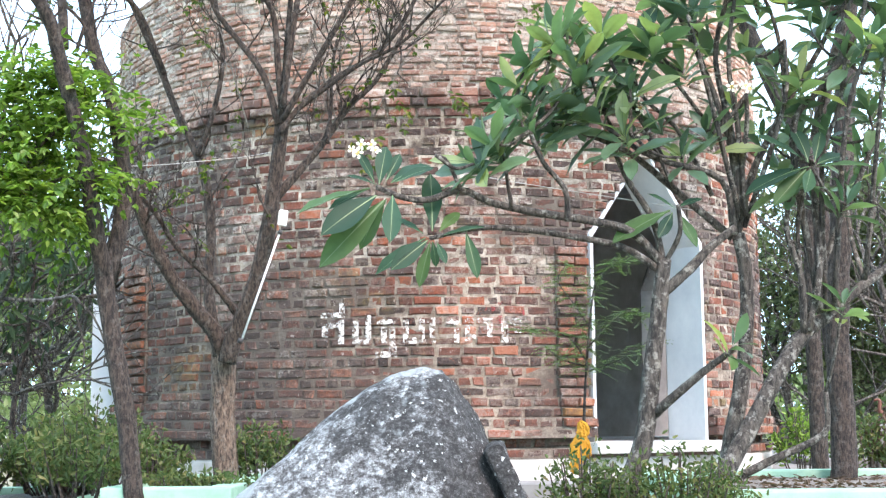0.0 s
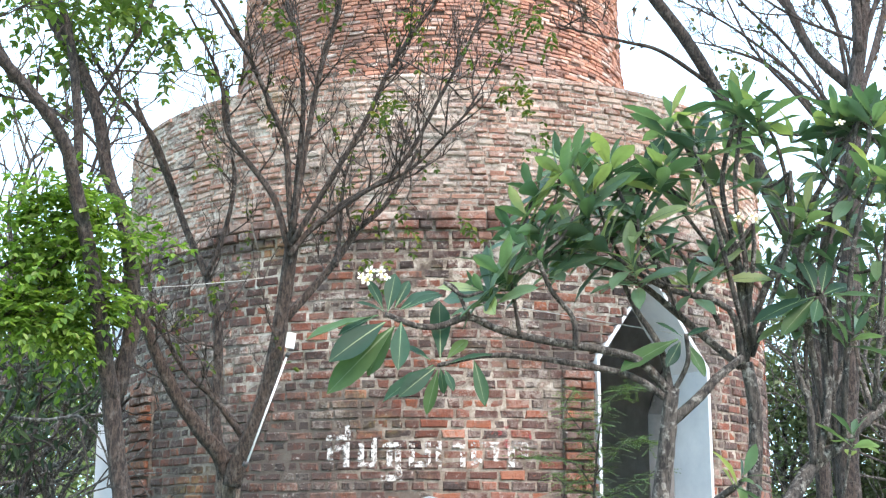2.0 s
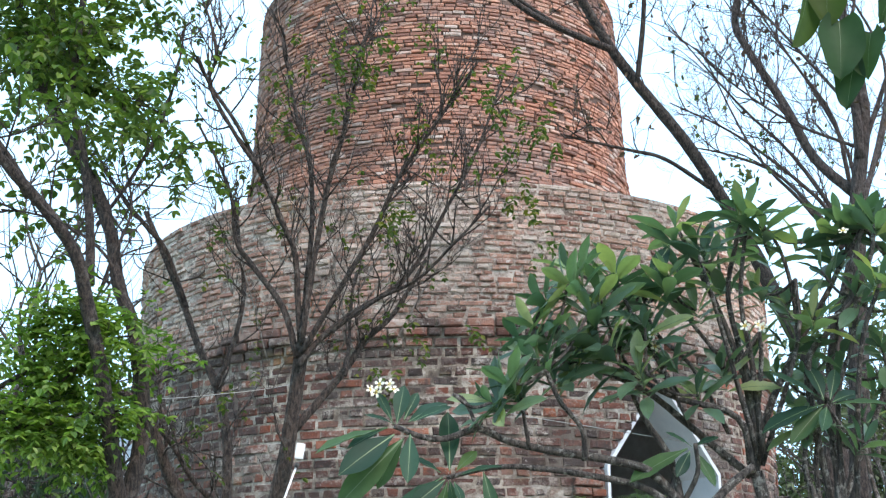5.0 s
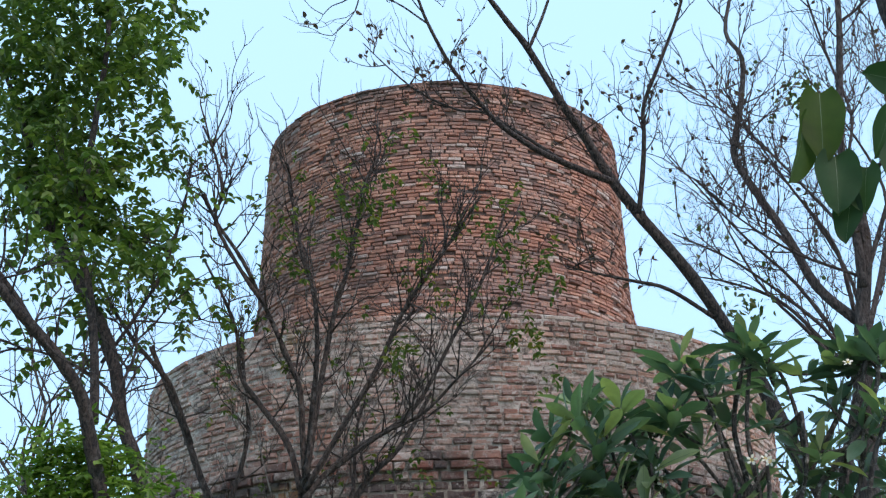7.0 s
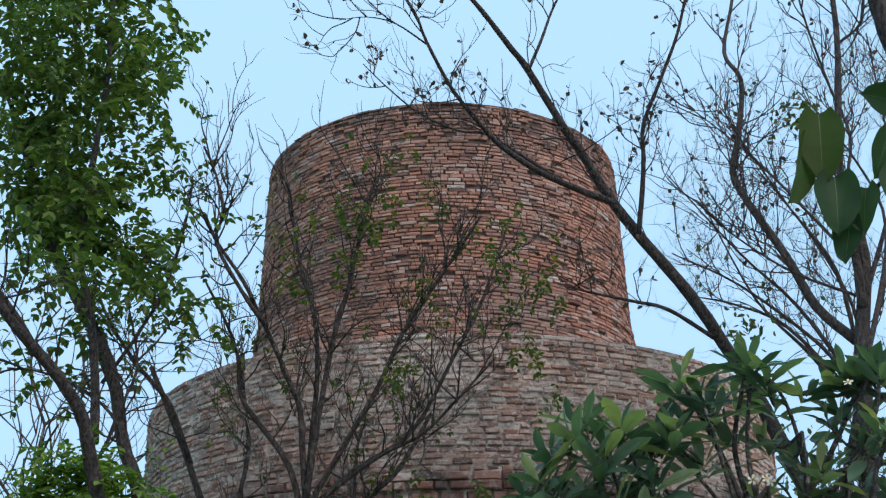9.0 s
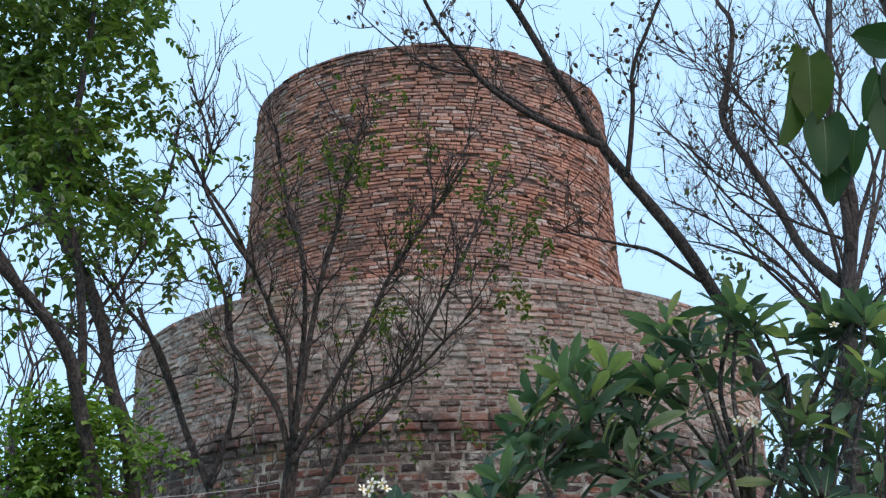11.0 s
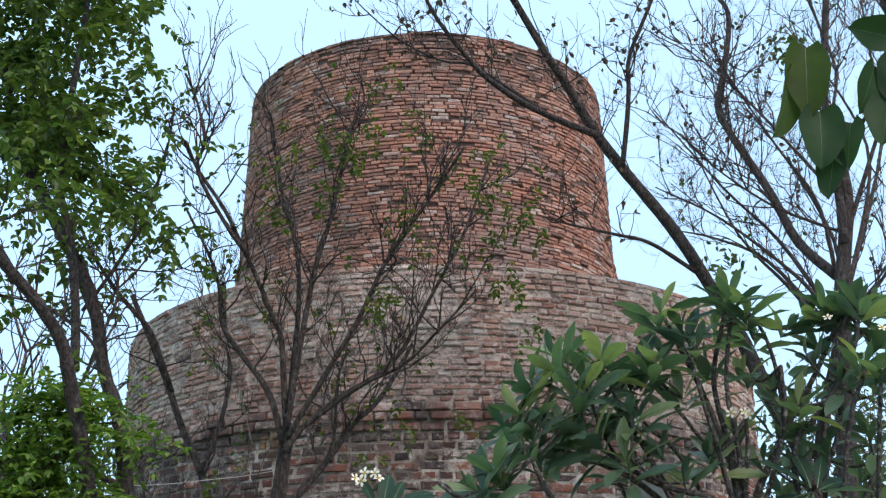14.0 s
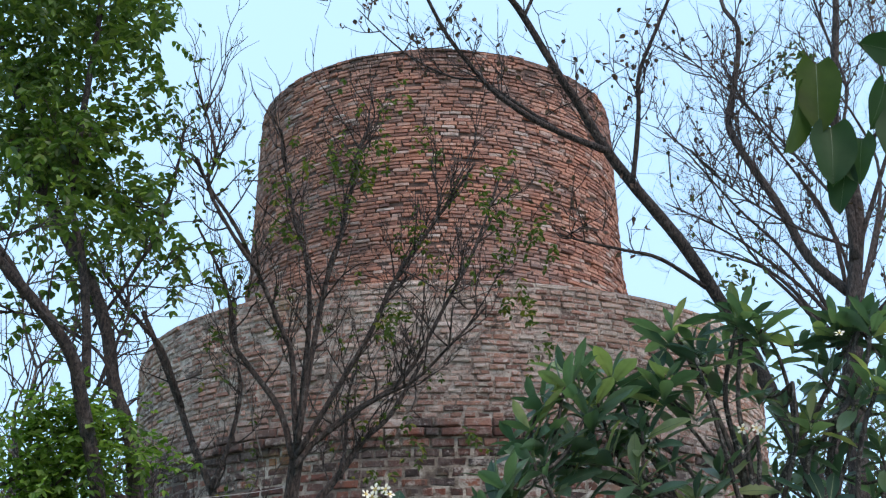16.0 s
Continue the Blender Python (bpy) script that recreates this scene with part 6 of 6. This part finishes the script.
def sapling():
    at = (0.78, 7.4, 0.55)
    s = thing("sapling", "slender sapling with feathery leaves tied with orange cloth", "tree", at=at)
    tb, tips = Tubes(), []
    line = tb.add([(0.76, 7.40, 0.67), (0.76, 7.40, 0.98), (0.77, 7.40, 1.20), (0.79, 7.40, 1.42), (0.81, 7.40, 1.61), (0.84, 7.40, 1.80)], 0.010, 0.004, 6)
    for pts in ([(0.78, 7.40, 1.35), (0.68, 7.37, 1.48), (0.52, 7.33, 1.52), (0.40, 7.30, 1.51)], [(0.79, 7.40, 1.42), (0.93, 7.40, 1.57), (1.03, 7.40, 1.62), (1.12, 7.40, 1.60)], [(0.80, 7.40, 1.54), (0.72, 7.43, 1.67), (0.64, 7.47, 1.80), (0.69, 7.50, 1.90)], [(0.82, 7.40, 1.70), (0.87, 7.37, 1.82), (0.96, 7.33, 1.89), (1.02, 7.30, 1.89)], [(0.79, 7.40, 1.29), (0.95, 7.30, 1.35), (1.09, 7.20, 1.44)], [(0.78, 7.40, 1.32), (0.65, 7.45, 1.36), (0.56, 7.50, 1.44)]):
        ln = tb.add(pts, 0.005, 0.002, 5)
        tips += ln
    place(tb.make("stem", TWIG, s), at)
    lv = Leaves()
    for q in tips + line[12:]:
        for _ in range(5):
            lv.spray(q, Vector((rng.gauss(0, 1), rng.gauss(0, 1), rng.gauss(0, 0.25))).normalized(), rng.uniform(0.07, 0.14), 8, 0.012, 0.2)
    place(lv.make("foliage", LEAF_FAR, s, "feathery pale green leaflets"), at)
    at2 = Vector([(0.74, 7.36, 0.93)][0])
    cloth = thing("cloth", "crumpled orange cloth tied round a sapling", "cloth", at=at2)
    for name, c, size, turn in (("knot", (0.0, -0.01, 0.02), (0.032, 0.03, 0.03), 10), ("loop", (0.012, 0.0, 0.05), (0.030, 0.026, 0.045), -25), ("tail", (-0.022, -0.012, -0.075), (0.042, 0.022, 0.115), 14), ("tail", (0.022, 0.005, -0.04), (0.026, 0.02, 0.075), -16)):
        b = bmesh.new()
        bmesh.ops.create_icosphere(b, subdivisions=4, radius=1)
        for v in b.verts:
            p = v.co.copy()
            k = 0.85 + 0.5 * noise.noise(p * 3.8 + Vector(c) * 90) + 0.16 * math.sin(math.atan2(p.y, p.x) * 6 + p.z * 2)
            v.co = Vector((p.x * size[0] * k, p.y * size[1] * k, p.z * size[2] * (1 + 0.2 * noise.noise(p * 3))))
        b.transform(Matrix.Translation(c) @ Matrix.Rotation(radians(turn), 4, "Y"))
        part(name, b, ORANGE_CLOTH, cloth, smooth=True)


sapling()


def lamp_pole():
    a, b = [Vector(p) for p in [(-1.19, 7.85, 1.50), (-0.97, 7.85, 2.14)]]
    at = tuple(a)
    p = thing("light_pole", "thin white pole with a white lamp head strapped to the tree", "pole", at=at)
    tb = Tubes()
    tb.add([a, b], 0.0065, 0.0065, 10)
    place(tb.make("pole", WHITE_PLASTIC, p), at)
    c, d = [Vector(q) for q in [(-0.96, 7.85, 2.16), (-0.94, 7.85, 2.31)]]
    tb = Tubes()
    tb.add([b - (b - a) * 0.01, c], 0.014, 0.012, 10)
    place(tb.make("joint", BLACK_PLASTIC, p, "black clamp"), at)
    m = bmesh.new()
    box(m, (-0.026, -0.02, 0), (0.026, 0.02, 0.095), 0.008)
    m.transform(Matrix.Translation(c + (d - c) * 0.15 - a) @ Matrix.Rotation(radians(8), 4, "Y"))
    part("lamp_head", m, WHITE_PLASTIC, p, "white plastic lamp head")
    tb = Tubes()
    tb.add([a + Vector((-0.01, 0, -0.01)), a + Vector((0.0, 0, 0.02))], 0.016, 0.016, 10)
    place(tb.make("foot_clip", BLACK_PLASTIC, p), at)


lamp_pole()


def cord(label, pts, r=0.0018):
    tb = Tubes()
    tb.add(pts, r, r, 6)
    tagged(tb.make("cord", STRING, None), label, "cord", "pale cords")


cord("pale cord strung between the trees", [(-1.84, 7.60, 2.50), (-1.61, 7.70, 2.53), (-1.40, 7.80, 2.57), (-1.21, 7.90, 2.61), (-0.98, 8.00, 2.67)])
cord("pale cord strung across the doorway", [(0.05, 7.20, 2.38), (0.36, 7.15, 2.31), (0.66, 7.10, 2.25), (1.02, 7.05, 2.18), (1.44, 7.00, 2.10)])


def clay_bird(label, at, turn, size):
    """A plain long-necked figure of fired clay, one closed mesh."""
    tb = Tubes()
    tb.add([(-0.16, 0, 0.10), (-0.08, 0, 0.075), (0.0, 0, 0.07), (0.06, 0, 0.10), (0.085, 0, 0.17), (0.08, 0, 0.24), (0.10, 0, 0.27), (0.145, 0, 0.262)], 0.05, 0.012, 12, 0.03, 0.8)
    tb.add([(0.0, 0, 0.0), (0.0, 0, 0.05)], 0.04, 0.03, 12)
    ob = tb.make("bird_figure", RED_CLAY, None)
    ob.matrix_world = Matrix.Translation(at) @ Matrix.Rotation(radians(turn), 4, "Z") @ Matrix.Scale(size, 4)
    tagged(ob, label, "figure")


clay_bird("red clay long-necked bird figure on the tower plinth", polar(radians(70), 3.10, EYE + 0.115), 10, 0.85)
b = bmesh.new()
box(b, (-0.14, -0.14, 0.0), (0.14, 0.14, 0.98), 0.015)
post = thing("pedestal", "weathered concrete pedestal beside the road", "pedestal", at=(3.95, 12.0, 0.0))
part("shaft", b, CONCRETE, post)
clay_bird("brown clay long-necked bird figure on a pedestal", (3.95, 12.0, 0.98), 170, 0.8)


# ---------------------------------------------------------------- distance
def far_tree(label, at, h, w, n, mat, bark=BARK_GREY, leaf=0.16, bare=False, low=0.0):
    t = thing("far_tree", label, "tree", "trees in the distance", at=at)
    tb, tips = Tubes(), []
    top = Vector((rng.uniform(-0.4, 0.4), 0, h * 0.45))
    line = tb.add([(0, 0, -0.1), (rng.uniform(-0.15, 0.15), 0, h * 0.2), top], 0.022 * h ** 0.6 + 0.03, 0.035, 8)
    for k in range(7):
        tb.twigs(line[rng.randrange(len(line) // 2, len(line))], rand_dir(1.0), h * rng.uniform(0.22, 0.34), 0.028, 3, 0.6, tips, 0.25)
    tb.make("trunk", bark, t)
    if not bare:
        lv = Leaves()
        for _ in range(n):
            q = tips[rng.randrange(len(tips))]
            if q.z < low:
                continue
            q = q + Vector((rng.gauss(0, w * 0.12), rng.gauss(0, w * 0.12), rng.gauss(0, h * 0.05)))
            lv.leaf(q, rand_dir(-0.2), rand_dir(0.5), leaf * rng.uniform(0.6, 1.3), leaf * 0.5)
        lv.make("crown", mat, t, "open leafy crown")
    return t


def dark_tree():
    at = (-3.15, 9.9, 0.0)
    t = thing("far_tree", "low dark-leaved tree behind the hedge", "tree", "trees in the distance", at=at)
    tb, tips = Tubes(), []
    line = tb.add([(0, 0, 0), (0.02, 0, 0.6), (-0.03, 0, 1.1), (0.06, 0, 1.7), (0.1, 0, 2.2)], 0.03, 0.012, 8)
    for k in range(12):
        tb.twigs(line[rng.randrange(len(line) // 2, len(line))], rand_dir(0.3), rng.uniform(0.35, 0.6), 0.012, 3, 0.6, tips, 0.1)
    tb.make("trunk", BARK_DARK, t)
    lv = Leaves()
    for p in [(-3.30, 9.90, 2.49), (-3.09, 9.90, 2.44), (-2.87, 9.90, 2.40), (-2.70, 9.90, 2.31), (-3.25, 9.90, 2.23), (-2.99, 9.90, 2.14), (-2.78, 9.90, 2.12), (-3.28, 9.90, 1.93), (-3.05, 9.90, 1.95), (-2.69, 9.90, 2.05), (-3.15, 9.90, 1.78), (-3.51, 9.90, 2.36), (-3.50, 9.90, 1.97), (-2.70, 9.90, 2.48), (-2.92, 9.90, 2.57), (-3.19, 9.90, 1.68)]:
        for _ in range(26):
            q = Vector(p) - Vector(at) + Vector((rng.gauss(0, 0.11), rng.gauss(0, 0.3), rng.gauss(0, 0.09)))
            lv.leaf(q, rand_dir(-0.7), rand_dir(0.4), rng.uniform(0.08, 0.16), 0.035)
    lv.make("crown", LEAF_SHADE, t, "dense dark drooping leaves")


dark_tree()
far_tree("dark-leaved tree behind the hedge", (-5.4, 14.0, 0.0), 4.4, 1.2, 2000, LEAF_DARK, leaf=0.14, low=2.4)
far_tree("bare grey tree beyond the hedge", (-5.2, 16.5, 0.0), 5.0, 2.5, 0, LEAF_FAR, bare=True)
far_tree("bare grey tree beyond the hedge", (-4.4, 15.0, 0.0), 4.2, 2.5, 0, LEAF_FAR, bare=True)
for i in range(16):
    x = -17 + i * 1.1 if i < 9 else 4.6 + (i - 9) * 1.9
    y = 34 + rng.uniform(-5, 8) if i < 9 else 19 + rng.uniform(-2, 9)
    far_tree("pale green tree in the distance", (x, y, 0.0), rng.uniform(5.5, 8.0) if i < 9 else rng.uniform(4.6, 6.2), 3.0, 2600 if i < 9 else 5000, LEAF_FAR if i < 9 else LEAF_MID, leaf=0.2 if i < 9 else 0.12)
for x, y, h in ((4.7, 14.0, 6.4), (5.4, 15.5, 6.2), (-3.7, 9.9, 4.6), (-4.0, 11.6, 5.6), (-4.6, 12.8, 6.2)):
    far_tree("bare grey tree with a haze of fine twigs", (x, y, 0.0), h, 2.5, 0, LEAF_FAR, BARK_GREY, bare=True)
for x, y, h in ((4.6, 18.5, 3.9), (6.2, 19.5, 4.2), (6.2, 23.0, 4.8)):
    far_tree("green tree beside the tower", (x, y, 0.0), h, 2.4, 4500, LEAF_MID, leaf=0.09)
woods = Leaves()
for i in range(26000):
    a = rng.uniform(-3.2, 3.2)
    r = rng.uniform(75, 110)
    p = Vector((r * math.sin(a), 8 + r * math.cos(a), abs(rng.gauss(0, 1)) * 3.2 * (0.7 + 0.5 * noise.noise((a * 9, 0, 0)))))
    woods.leaf(p, rand_dir(), rand_dir(0.4), rng.uniform(0.9, 1.8), 1.0)
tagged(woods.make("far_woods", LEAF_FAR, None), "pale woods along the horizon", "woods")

# ---------------------------------------------------------------- single bricks of the near face
foot = tower.location
for vv, ff in FRONT:
    c = sum(vv, Vector()) / len(vv)
    me = bpy.data.meshes.new("brick")
    me.from_pydata([tuple(p - c) for p in vv], [], ff)
    me.materials.append(BRICK_ONE)
    ob = new("brick", me)
    ob.parent = tower
    ob.location = c - foot
